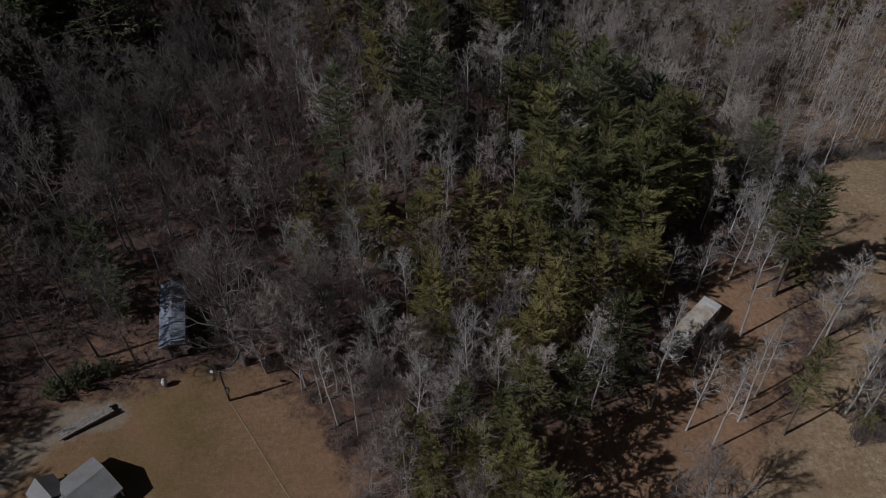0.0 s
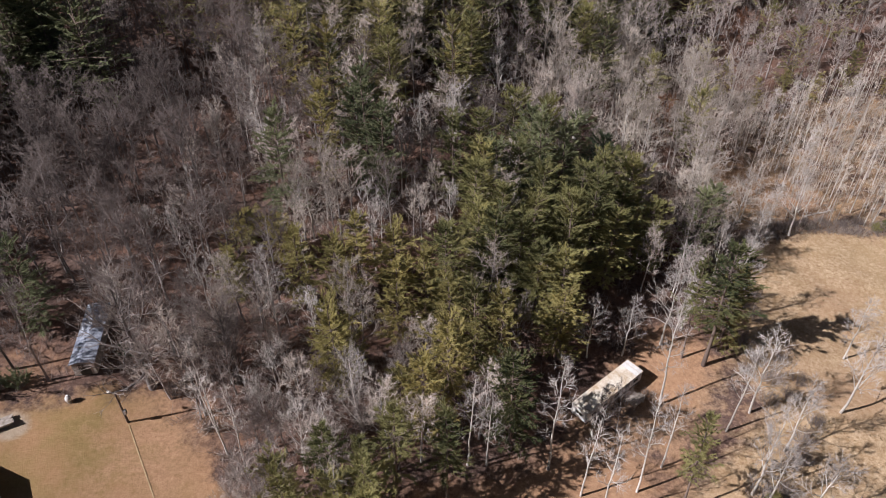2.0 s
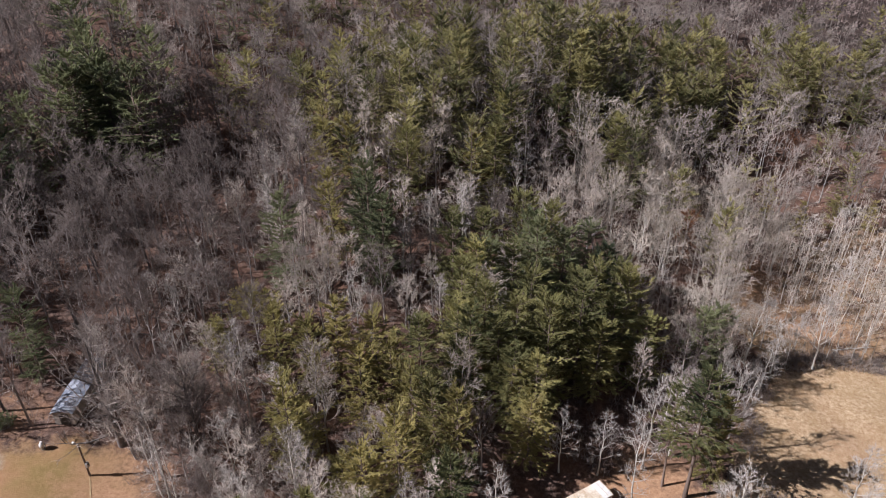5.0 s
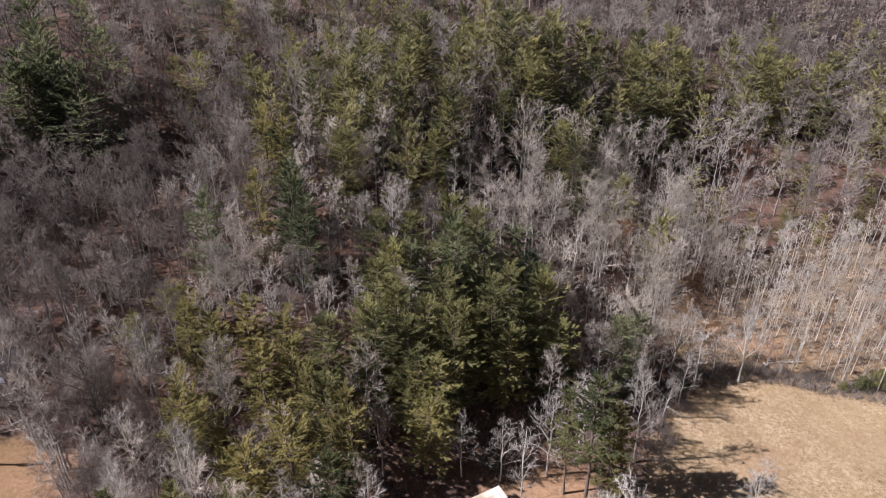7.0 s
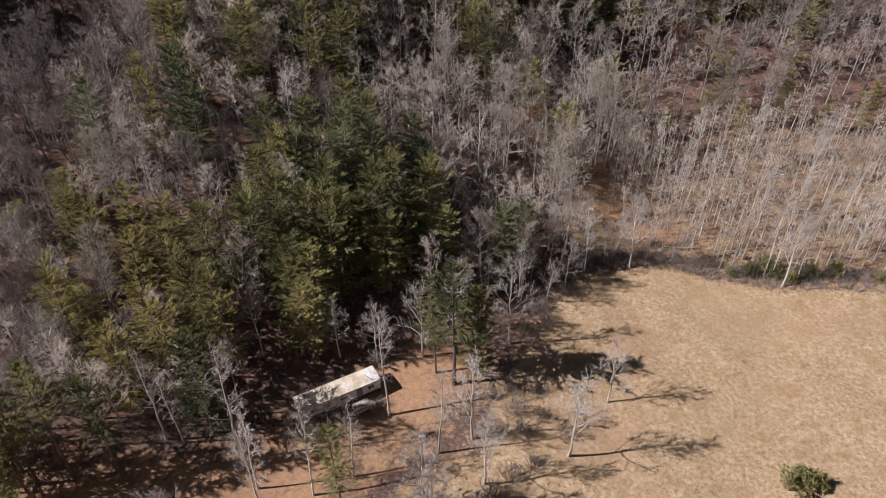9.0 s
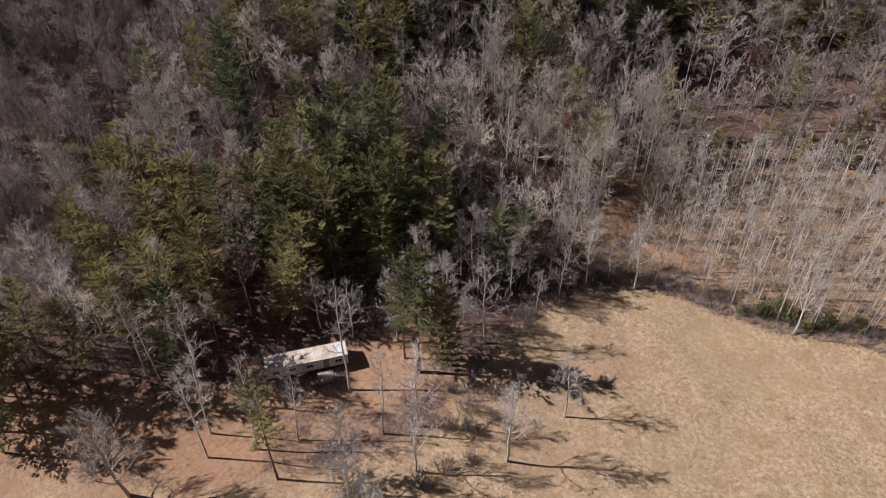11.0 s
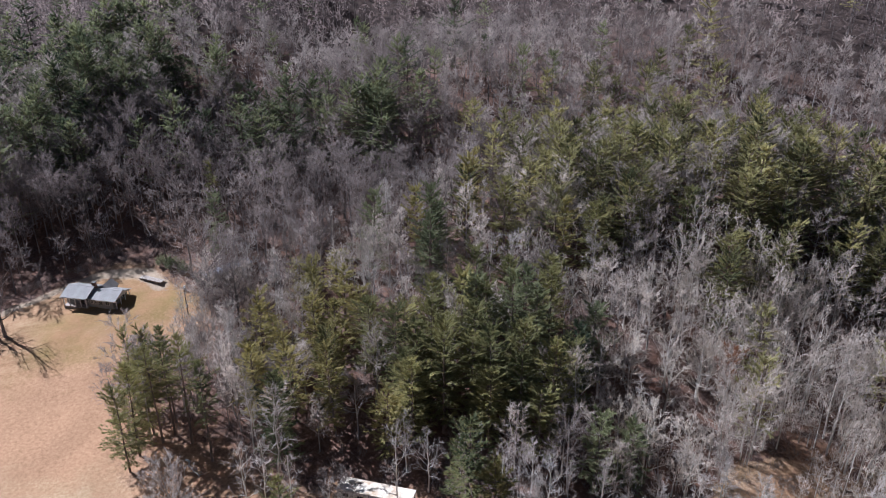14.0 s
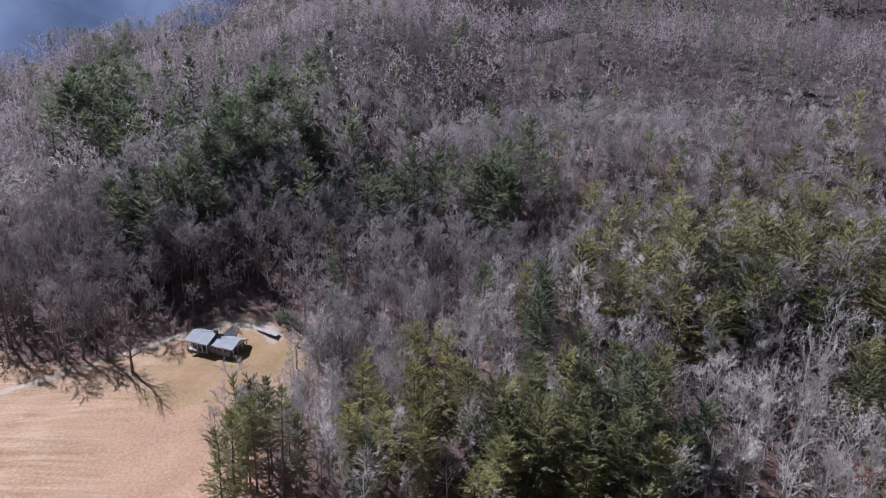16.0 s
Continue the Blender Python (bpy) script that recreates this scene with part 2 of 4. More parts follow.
def ground_z(x, y):
    return float(land(x, y))


WOODS_EDGE = [(-1500, -800), (-120, -52), (-57, -12), (-46, 0), (-45, 12), (-45.5, 24), (-48, 32), (-48, 39), (-43, 42.5), (-37, 45.5), (-29.5, 49.5), (-23, 50),
              (-17, 45.5), (-12, 41), (-9, 34), (-3, 29), (5, 30), (12, 31.5), (20, 34.5), (28, 39), (38, 47), (45, 53), (50, 60), (49, 70), (51, 77),
              (52.5, 85), (56, 93), (63, 97), (68, 98.5), (76, 98.5), (84, 98.7), (92, 100.7), (112, 104), (160, 112), (900, 200), (900, 1500), (-1500, 1500)]
GLADE = [(6, 30), (20, 33), (45, 52), (53, 62), (51, 76), (45, 71), (37, 68), (30, 65), (23, 58), (20, 49), (9, 45), (3, 41)]
DRIVE = [(-36, -14), (-41, 1), (-44.5, 12), (-45.5, 24), (-46, 34), (-41.5, 41.5), (-36, 43.5)]


def from_edge(x, y, ring):
    """Distance to a ring, minus inside it."""
    x, y = np.asarray(x, float), np.asarray(y, float)
    best, inside = np.full(x.shape, 1e9), np.zeros(x.shape, bool)
    for (ax, ay), (bx, by) in zip(ring, ring[1:] + ring[:1]):
        dx, dy = bx - ax, by - ay
        s = np.clip(((x - ax) * dx + (y - ay) * dy) / (dx * dx + dy * dy), 0, 1)
        best = np.minimum(best, np.hypot(x - ax - s * dx, y - ay - s * dy))
        if dy:
            inside ^= ((ay > y) != (by > y)) & (x < ax + dx * (y - ay) / dy)
    return np.where(inside, -best, best)


def from_line(x, y, line):
    best = np.full(np.shape(x), 1e9)
    for (ax, ay), (bx, by) in zip(line, line[1:]):
        dx, dy = bx - ax, by - ay
        s = np.clip(((x - ax) * dx + (y - ay) * dy) / (dx * dx + dy * dy), 0, 1)
        best = np.minimum(best, np.hypot(x - ax - s * dx, y - ay - s * dy))
    return best


def mesh_of(name, verts, tris, mats, index=None, smooth=False):
    me = bpy.data.meshes.new(name)
    verts, tris = np.asarray(verts, np.float32), np.asarray(tris, np.int32)
    me.vertices.add(len(verts))
    me.vertices.foreach_set("co", verts.ravel())
    me.loops.add(len(tris) * 3)
    me.loops.foreach_set("vertex_index", tris.ravel())
    me.polygons.add(len(tris))
    me.polygons.foreach_set("loop_start", np.arange(0, len(tris) * 3, 3, dtype=np.int32))
    me.polygons.foreach_set("loop_total", np.full(len(tris), 3, np.int32))
    for m in mats:
        me.materials.append(m)
    if index is not None:
        me.polygons.foreach_set("material_index", np.asarray(index, np.int32))
    me.polygons.foreach_set("use_smooth", np.full(len(tris), smooth))
    me.update(calc_edges=True)
    return me


def grid_lines(lo, a, b, hi, step):
    out = list(np.arange(a, b + 0.1, step))
    s, v = step, b
    while v < hi:
        s *= 1.13
        v += s
        out.append(v)
    s, v = step, a
    while v > lo:
        s *= 1.13
        v -= s
        out.insert(0, v)
    return np.array(out)


gx, gy = np.meshgrid(grid_lines(-2600, -70, 115, 2600, 1.4), grid_lines(-1500, -25, 150, 3200, 1.4), indexing="xy")
gz = land(gx, gy)
rows_n, cols_n = gx.shape
idx = np.arange(rows_n * cols_n).reshape(rows_n, cols_n)
a, b, c, d = idx[:-1, :-1].ravel(), idx[:-1, 1:].ravel(), idx[1:, 1:].ravel(), idx[1:, :-1].ravel()
ground_me = mesh_of("ground", np.stack([gx, gy, gz], -1).reshape(-1, 3), np.concatenate([np.stack([a, b, c], 1), np.stack([a, c, d], 1)]), [ground_mat], None, True)
glade_d = from_edge(gx, gy, GLADE)
zones = {"open": np.clip(from_edge(gx, gy, WOODS_EDGE), -5, 5)}
zones["open"] = np.maximum(zones["open"], np.where(glade_d < 0, np.clip(-1.9 - 0.25 * glade_d, -2.5, 0.8), -5))
zones["open"] = np.where((gx > 60) & (gy < 142) & (gx - 60 > (gy - 128) * 1.2), np.maximum(zones["open"], -0.2), zones["open"])
zones["open"] = np.where(np.hypot((gx - 57) / 7, (gy - 107) / 11) < 1, np.maximum(zones["open"], 0.6), zones["open"])
bare = lambda x, y, r: np.exp(-((gx - x) ** 2 + (gy - y) ** 2) / (2 * r * r))
zones["soil"] = np.clip(0.5 * bare(-15, 18, 8) + 0.45 * bare(-4, 26, 6) + 0.3 * bare(-30, 8, 8) + 0.62 * bare(38, 63, 5) + 0.5 * bare(29, 46, 4) + 0.5 * bare(24, 42, 7) + 0.4 * bare(16, 37, 6) + 0.55 * bare(41, 69, 4) + 0.8 * bare(-8.5, 27.5, 5) + 0.45 * bare(-19, 36, 9) + 0.6 * bare(57, 108, 6) + 0.5 * bare(55, 120, 5) + 0.5 * bare(2, 20, 9) + 0.45 * bare(33, 50, 8) + 0.45 * bare(-20, 47, 5) + 0.4 * bare(8, 37, 7) + 0.45 * bare(-38, 50, 5) + 0.5 * bare(68, 106, 5), 0, 0.8)
zones["yard"] = np.clip(0.9 * bare(-24, 43, 10) + 0.8 * bare(-18, 32, 10) + 0.8 * bare(-30, 32, 8), 0, 0.9)
zones["hay"] = np.clip((14 - gx) / 16, 0, 0.9)
# where the floor takes the painted shade of the far woods
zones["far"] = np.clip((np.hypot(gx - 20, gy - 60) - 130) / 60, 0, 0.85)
zones["gravel"] = np.clip(1.15 - from_line(gx, gy, DRIVE) / np.where(gy > 28, 2.6, 1.5), 0, 0.9)
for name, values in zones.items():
    ground_me.attributes.new(name, "FLOAT", "POINT").data.foreach_set("value", values.ravel().astype(np.float32))
ground = tagged(new("ground", ground_me), "straw-coloured winter meadow and brown leaf litter over rolling hills", "ground", "", "structure")


# a narrow worn line from the pole across the lawn
line_v, line_t = [], []
for k in range(46):
    lx, ly = -24.3 + 0.26 * k, 46.0 - 0.34 * k
    for side in (-1, 1):
        ax, ay = lx + side * 0.055 * (1 + 0.3 * math.sin(k * 1.7)), ly + side * 0.03
        line_v.append((ax, ay, ground_z(ax, ay) + 0.05))
    if k:
        line_t += [(2 * k - 2, 2 * k - 1, 2 * k + 1), (2 * k - 2, 2 * k + 1, 2 * k)]
path_mat = plain_material("worn_sand", (0.36, 0.25, 0.13), (0.52, 0.39, 0.22), 1.0, 0, 1.5)
tagged(new("path", mesh_of("path", line_v, line_t, [path_mat])), "thin pale worn line across the lawn", "path", "", "structure")

# ridges far beyond the valley, their haze put in as a glowing blue
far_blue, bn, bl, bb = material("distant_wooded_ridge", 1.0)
# blue emission paints the haze; the ridge itself is no light source
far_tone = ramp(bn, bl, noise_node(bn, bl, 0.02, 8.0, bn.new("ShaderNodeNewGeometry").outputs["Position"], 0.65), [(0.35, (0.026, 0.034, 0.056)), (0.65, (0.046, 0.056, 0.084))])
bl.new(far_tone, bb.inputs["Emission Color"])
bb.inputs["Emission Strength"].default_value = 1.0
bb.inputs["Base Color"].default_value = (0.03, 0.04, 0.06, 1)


def far_ridge(x0, y0, x1, y1, height, seed):
    """A long mountain ridge with an uneven crest and spurs."""
    rng = np.random.default_rng(seed)
    n, m = 90, 10
    along_, up_ = np.linspace(0, 1, n), np.linspace(0, 1, m)
    crest = 1 + sum(rng.uniform(0.04, 0.16) * np.sin(2 * math.pi * (k * along_ + rng.random())) for k in range(1, 6))
    nx, ny = unit(np.array([y1 - y0, x0 - x1]))
    v = []
    for q in up_:
        run = (1 - q) * 420 * (1 + 0.25 * np.sin(along_ * 40 + q * 2))
        v.append(np.stack([x0 + (x1 - x0) * along_ + nx * run, y0 + (y1 - y0) * along_ + ny * run, -10 + height * crest * q ** 1.1], 1))
    idn = np.arange(n * m).reshape(m, n)
    e, f, g, h = idn[:-1, :-1].ravel(), idn[:-1, 1:].ravel(), idn[1:, 1:].ravel(), idn[1:, :-1].ravel()
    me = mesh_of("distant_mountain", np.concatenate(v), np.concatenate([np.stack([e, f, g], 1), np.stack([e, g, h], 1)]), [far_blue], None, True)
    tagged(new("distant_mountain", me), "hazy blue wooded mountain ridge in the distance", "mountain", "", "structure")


def unit(v):
    return v / (np.linalg.norm(v) + 1e-9)


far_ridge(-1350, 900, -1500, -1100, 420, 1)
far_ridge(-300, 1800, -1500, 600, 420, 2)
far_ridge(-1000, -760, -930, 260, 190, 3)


# ---- plants ----
class Geo:
    """Triangles of one mesh, gathered piece by piece."""

    def __init__(self):
        self.v, self.t = [], []

    def tube(self, path, radii, sides):
        path = [np.asarray(p, float) for p in path]
        start = len(self.v)
        for k, (p, r) in enumerate(zip(path, radii)):
            way = path[min(k + 1, len(path) - 1)] - path[max(k - 1, 0)]
            way = way / (np.linalg.norm(way) + 1e-9)
            side = np.cross(way, (0.13, 0.97, 0.21))
            side /= np.linalg.norm(side) + 1e-9
            other = np.cross(way, side)
            for s in range(sides):
                q = 2 * math.pi * s / sides
                self.v.append(p + r * (math.cos(q) * side + math.sin(q) * other))
        for k in range(len(path) - 1):
            for s in range(sides):
                e, f = start + k * sides + s, start + k * sides + (s + 1) % sides
                self.t += [(e, f, f + sides), (e, f + sides, e + sides)]

    def sliver(self, p, q, width, turn):
        """A needle, twig or blade: a long narrow triangle."""
        way = q - p
        side = np.cross(way, turn)
        side *= width / 2 / (np.linalg.norm(side) + 1e-9)
        n = len(self.v)
        self.v += [p + side, p - side, q]
        self.t.append((n, n + 1, n + 2))

    def arrays(self):
        return np.array(self.v), np.array(self.t, int)


def along(path, f):
    f = min(max(f, 0), 0.9999) * (len(path) - 1)
    k = int(f)
    return path[k] + (f - k) * (path[k + 1] - path[k])


def spine(rng, height, n, wander):
    pts, off = [], np.zeros(2)
    for k in range(n + 1):
        pts.append(np.array([off[0], off[1], height * k / n - (0.35 if k == 0 else 0)]))
        off = off + rng.normal(0, wander * height / n, 2)
    return pts


def bare_tree(seed, height, r0, clear, spread, limbs, subs, twigs, sides=6, twig_w=0.04, rise=36):
    """A leafless tree: a trunk that breaks up into rising limbs, each ending in fans of fine branches and twigs."""
    rng = np.random.default_rng(seed)
    wood, fine = Geo(), Geo()
    stem = spine(rng, height * 0.93, 7, 0.05)
    girth = [r0 * (1.25 if k == 0 else 1) * (1 - 0.88 * k / 7) + 0.012 for k in range(8)]
    marks = range(8) if sides > 4 else (0, 3, 7)
    wood.tube([stem[k] for k in marks], [girth[k] for k in marks], sides)
    for k in range(limbs):
        g = (k + rng.random()) / limbs
        f = clear + (1 - clear) * g * 0.9
        base = along(stem, f)
        az = k * 2.4 + rng.normal(0, 0.4)
        el = radians(rise + 34 * g + rng.normal(0, 8))
        reach = spread * height * (1.15 - 0.5 * g) * rng.uniform(0.6, 1.15)
        reach = min(reach, (1.03 * height - base[2]) / math.sin(max(el, 0.35)) * rng.uniform(0.8, 1.0) + 0.4)
        way = np.array([math.cos(az) * math.cos(el), math.sin(az) * math.cos(el), math.sin(el)])
        path, p = [base], base
        for _ in range(4):
            way = unit(way + rng.normal(0, 0.17, 3) + (0, 0, 0.07))
            p = p + way * reach / 4
            path.append(p)
        r1 = min(r0 * (1 - 0.88 * f) * 0.66, 0.016 * reach + 0.035) * (1.0 if sides > 4 else 0.62)
        if sides > 4:
            wood.tube(path, [r1, r1 * 0.8, r1 * 0.6, r1 * 0.4, 0.014], 3)
        elif sides == 4:
            wood.tube([base, path[3]], [r1, 0.02], 3)
        else:
            wood.sliver(base, path[4], 2 * r1, rng.normal(0, 1, 3))
        run = unit(path[-1] - path[1])
        for s in range(subs):
            u = 0.22 + 0.78 * ((s + rng.random()) / subs) ** 0.8
            q0 = along(path, u)
            out = np.cross(run, unit(rng.normal(0, 1, 3)))
            w = unit(run * 0.65 + unit(out) * rng.uniform(0.45, 1.1) + (0, 0, 0.2))
            size = (0.5 + reach * rng.uniform(0.24, 0.44)) * (1.15 - 0.55 * u)
            q1 = q0 + w * size * 0.5
            q2 = q1 + unit(w + rng.normal(0, 0.2, 3) + (0, 0, 0.22)) * size * 0.5
            if sides > 6:
                fine.tube([q0, q1, q2], [0.034, 0.022, 0.008], 3)
            else:
                fine.sliver(q0, q2, min(twig_w * 1.6, 0.10), rng.normal(0, 1, 3))
            for _ in range(twigs):
                o = along([q0, q1, q2], rng.uniform(0.1, 1) ** 0.7)
                e = o + unit(w * 0.8 + rng.normal(0, 0.55, 3) + (0, 0, 0.22)) * rng.uniform(0.4, 1.05) * (0.5 + 0.03 * height)
                fine.sliver(o, e, twig_w, rng.normal(0, 1, 3))
    return wood.arrays(), fine.arrays()


def pine_tree(seed, height, r0, clear, reach, whorls, ring, tufts, blades, blade=(0.45, 0.10), ragged=0.35, sides=6):
    """A pine: straight trunk with tiers of boughs, each a flat spray of needle tufts with a gap below it."""
    rng = np.random.default_rng(seed)
    wood, leaf = Geo(), Geo()
    stem = spine(rng, height * 0.985, 6, 0.014)
    wood.tube(stem, [r0 * (1.2 if k == 0 else 1) * (1 - 0.9 * k / 6) + 0.012 for k in range(7)], sides)
    for k in range(whorls):
        g = (k + 0.35 * rng.random()) / whorls
        size = reach * (0.20 + 0.80 * (1 - g) ** 0.5 * min(1, 0.6 + 1.4 * g)) * rng.uniform(1 - ragged, 1 + ragged * 0.5)
        for j in range(ring):
            if rng.random() < 0.14:
                continue
            az = k * 1.3 + (j + rng.normal(0, 0.16)) * 2 * math.pi / ring
            el = radians(-6 + 52 * g ** 1.5 + rng.normal(0, 8))
            way = np.array([math.cos(az) * math.cos(el), math.sin(az) * math.cos(el), math.sin(el)])
            side = np.array([-math.sin(az), math.cos(az), 0])
            length = size * rng.uniform(0.6, 1.2)
            base = along(stem, clear + (1 - clear) * (g + rng.normal(0, 0.1) / whorls))
            tip = base + way * length + (0, 0, 0.14 * length)
            if sides > 3:
                wood.tube([base, tip], [0.018 + 0.012 * length, 0.012], 3)
            count = max(2, int(tufts * (0.35 + 0.65 * length / reach)))
            for q in range(count):
                u = 0.22 + 0.8 * (q + rng.random()) / count
                off = rng.normal(0, 0.5)
                o = base + (tip - base) * u + side * off * 0.36 * length * (1.2 - 0.75 * u) + (0, 0, rng.normal(0, 0.05) - 0.06 * abs(off) * length * 0.3)
                for _ in range(blades):
                    w = unit(way * 0.75 + side * (0.55 * off + rng.normal(0, 0.5)) + np.array([0, 0, 0.12]) + rng.normal(0, 0.16, 3))
                    leaf.sliver(o - w * blade[0] * 0.3, o + w * blade[0] * rng.uniform(0.6, 1.1), blade[1], np.array([0, 0, 1.0]) + rng.normal(0, 0.5, 3))
    for _ in range(blades * 3):
        o = stem[-1] + (0, 0, rng.uniform(-0.8, 0.1))
        leaf.sliver(o, o + unit(rng.normal(0, 0.45, 3) + (0, 0, 1)) * blade[0], blade[1], rng.normal(0, 1, 3))
    return wood.arrays(), leaf.arrays()


def shrub(seed, height, width, stems, twigs, leafy=0):
    """A thicket bush of many thin stems; leafy: blades on each for an evergreen one."""
    rng = np.random.default_rng(seed)
    wood, fine = Geo(), Geo()
    for _ in range(stems):
        az, out = rng.uniform(0, 2 * math.pi), rng.uniform(0, 1) ** 0.7
        foot = np.array([math.cos(az), math.sin(az), 0]) * width * 0.3 * out + (0, 0, -0.15)
        top = np.array([math.cos(az), math.sin(az), 0]) * width * 0.55 * out + (0, 0, height * rng.uniform(0.6, 1.05) * (1.1 - 0.45 * out)) + rng.normal(0, 0.1, 3)
        mid = (foot + top) / 2 + rng.normal(0, 0.08 * width, 3) * (1, 1, 0.3)
        wood.tube([foot, mid, top], [0.03, 0.02, 0.008], 3)
        for _ in range(twigs):
            o = along([foot, mid, top], rng.uniform(0.3, 1))
            e = o + unit(rng.normal(0, 1, 3) + (0, 0, 0.5)) * rng.uniform(0.25, 0.7) * (1 if not leafy else 0.6)
            fine.sliver(o, e, 0.03 if not leafy else 0.12, rng.normal(0, 1, 3))
    return wood.arrays(), fine.arrays()


KINDS = {}


def kind_of(name, built, wood_mat, fine_mat, wood_part="trunk", fine_part="crown"):
    (wv, wt), (fv, ft) = built
    KINDS.setdefault(name, []).append((mesh_of(wood_part, wv, wt, [wood_mat], None, True), mesh_of(fine_part, fv, ft, [fine_mat])))


def grow(kind, variant, x, y, size, turn, label, category, group, name, lean=(0, 0), wide=1.0, sink=0.0):
    """One plant with its parts, standing on the ground."""
    wood, fine = KINDS[kind][variant % len(KINDS[kind])]
    base = new(name)
    base.empty_display_size = 0.3
    base.matrix_world = Matrix.LocRotScale((x, y, ground_z(x, y) - sink), Euler((lean[0], lean[1], turn)), (size * wide, size * wide, size))
    for me in (wood, fine):
        new(me.name.split(".")[0], me).parent = base
    return tagged(base, label, category, group)


for k in range(6):
    kind_of("hardwood", bare_tree(10 + k, 15 + 0.7 * k, 0.15 + 0.01 * k, 0.36 - 0.02 * k, 0.30 + 0.012 * k, 17, 7, 20, twig_w=0.038, rise=30), bark_grey, twigs_grey)
for k in range(4):
    kind_of("pale_hardwood", bare_tree(30 + k, 17, 0.18, 0.28, 0.28, 16, 7, 17, twig_w=0.04, rise=30), bark_pale, twigs_pale)
# brown crowns in the same twig tone that carries the hollow's shade
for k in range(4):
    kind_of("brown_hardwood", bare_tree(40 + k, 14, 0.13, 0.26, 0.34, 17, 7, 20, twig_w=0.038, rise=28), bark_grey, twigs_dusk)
for k in range(4):
    kind_of("tan_hardwood", bare_tree(45 + k, 15, 0.14, 0.32, 0.30, 16, 7, 19, twig_w=0.038, rise=30), bark_grey, twigs_beige)
for k in range(2):
    kind_of("spreading", bare_tree(50 + k, 15, 0.30, 0.16, 0.44, 26, 9, 9, sides=7, twig_w=0.035, rise=28), bark_dark, twigs_grey)
for k in range(4):
    kind_of("pale_spreading", bare_tree(160 + k, 12, 0.17, 0.22, 0.40, 17, 7, 12, twig_w=0.042, rise=26), bark_pale, twigs_sand)
kind_of("round_tree", bare_tree(170, 12, 0.2, 0.2, 0.42, 24, 9, 17, twig_w=0.036, rise=28), bark_grey, twigs_grey)
for k in range(2):
    kind_of("lawn_tree", bare_tree(55 + k, 15, 0.30, 0.2, 0.46, 15, 6, 5, sides=7, twig_w=0.035, rise=28), bark_dark, twigs_brown)
for k in range(4):
    kind_of("pole", bare_tree(60 + k, 13.5, 0.085, 0.4, 0.13, 11, 3, 8, sides=4, twig_w=0.035, rise=34), bark_pale, twigs_sand)
for k in range(3):
    kind_of("tall_pole", bare_tree(70 + k, 18, 0.13, 0.36, 0.14, 16, 4, 11, twig_w=0.035, rise=28), bark_pale, twigs_pale)
for k in range(5):
    kind_of("white_pine", pine_tree(80 + k, 18, 0.2, 0.14, 4.9, 12, 6, 20, 7, (0.66, 0.16)), bark_pine, needles)
for k in range(4):
    kind_of("dark_pine", pine_tree(90 + k, 18, 0.22, 0.10, 5.0, 13, 6, 20, 7, (0.66, 0.16)), bark_pine, needles_dark)
for k in range(4):
    kind_of("scrub_pine", pine_tree(100 + k, 13, 0.13, 0.14, 3.3, 11, 6, 14, 7, (0.55, 0.14), 0.5), bark_pine, needles_olive)
for k in range(3):
    kind_of("high_pine", pine_tree(110 + k, 20, 0.19, 0.44, 3.5, 11, 5, 13, 6, (0.6, 0.14), 0.5), bark_pine, needles)
for k in range(3):
    kind_of("thicket", shrub(120 + k, 2.0, 2.6, 46, 9), twigs_brown, twigs_brown, "stem_clump", "twig_mass")
for k in range(2):
    kind_of("evergreen_bush", shrub(130 + k, 2.2, 2.4, 40, 26, 1), bark_grey, needles, "stem_clump", "foliage")
for k in range(2):
    kind_of("laurel", shrub(150 + k, 2.4, 3.2, 44, 30, 1), bark_grey, needles_dark, "stem_clump", "foliage")
for k in range(2):
    kind_of("rusty_tree", bare_tree(140 + k, 13, 0.14, 0.25, 0.26, 14, 6, 10, twig_w=0.09), bark_grey, dry_leaves)

pick = random.Random(5)
LABELS = {
    "round_tree": "leafless tree with a dense round grey crown at the field",
    "tan_hardwood": "leafless hardwood with a fine tan-grey crown",
    "hardwood": "leafless grey hardwood tree with fine upswept twigs", "pale_hardwood": "leafless hardwood with pale bark and silvery twigs",
    "brown_hardwood": "leafless tree with a dense brownish crown", "spreading": "large spreading leafless tree beside the lawn", "pale_spreading": "leafless tree with a round beige crown of twigs", "lawn_tree": "dark spreading leafless tree standing on the lawn",
    "pole": "slender pale pole-like sapling without leaves", "tall_pole": "tall thin leafless tree with a whitish trunk",
    "white_pine": "tall pine with layered olive-green boughs", "dark_pine": "dense dark green pine on the hillside",
    "scrub_pine": "small yellowish-green pine with a thin crown", "high_pine": "tall pine with a bare trunk and high crown",
    "thicket": "brown twiggy thicket at the woods' edge", "evergreen_bush": "low evergreen bush beside the meadow",
    "laurel": "dark evergreen laurel bush under the trees", "rusty_tree": "small tree still holding rust-brown dead leaves"}
NAMES = {"round_tree": "bare_tree", "tan_hardwood": "bare_tree", "hardwood": "bare_tree", "pale_hardwood": "bare_tree", "brown_hardwood": "bare_tree", "spreading": "bare_tree", "lawn_tree": "bare_tree", "pale_spreading": "bare_tree", "pole": "sapling", "tall_pole": "bare_tree",
         "white_pine": "pine_tree", "dark_pine": "pine_tree", "scrub_pine": "pine_tree", "high_pine": "pine_tree", "thicket": "shrub", "evergreen_bush": "shrub", "rusty_tree": "bare_tree", "laurel": "shrub"}
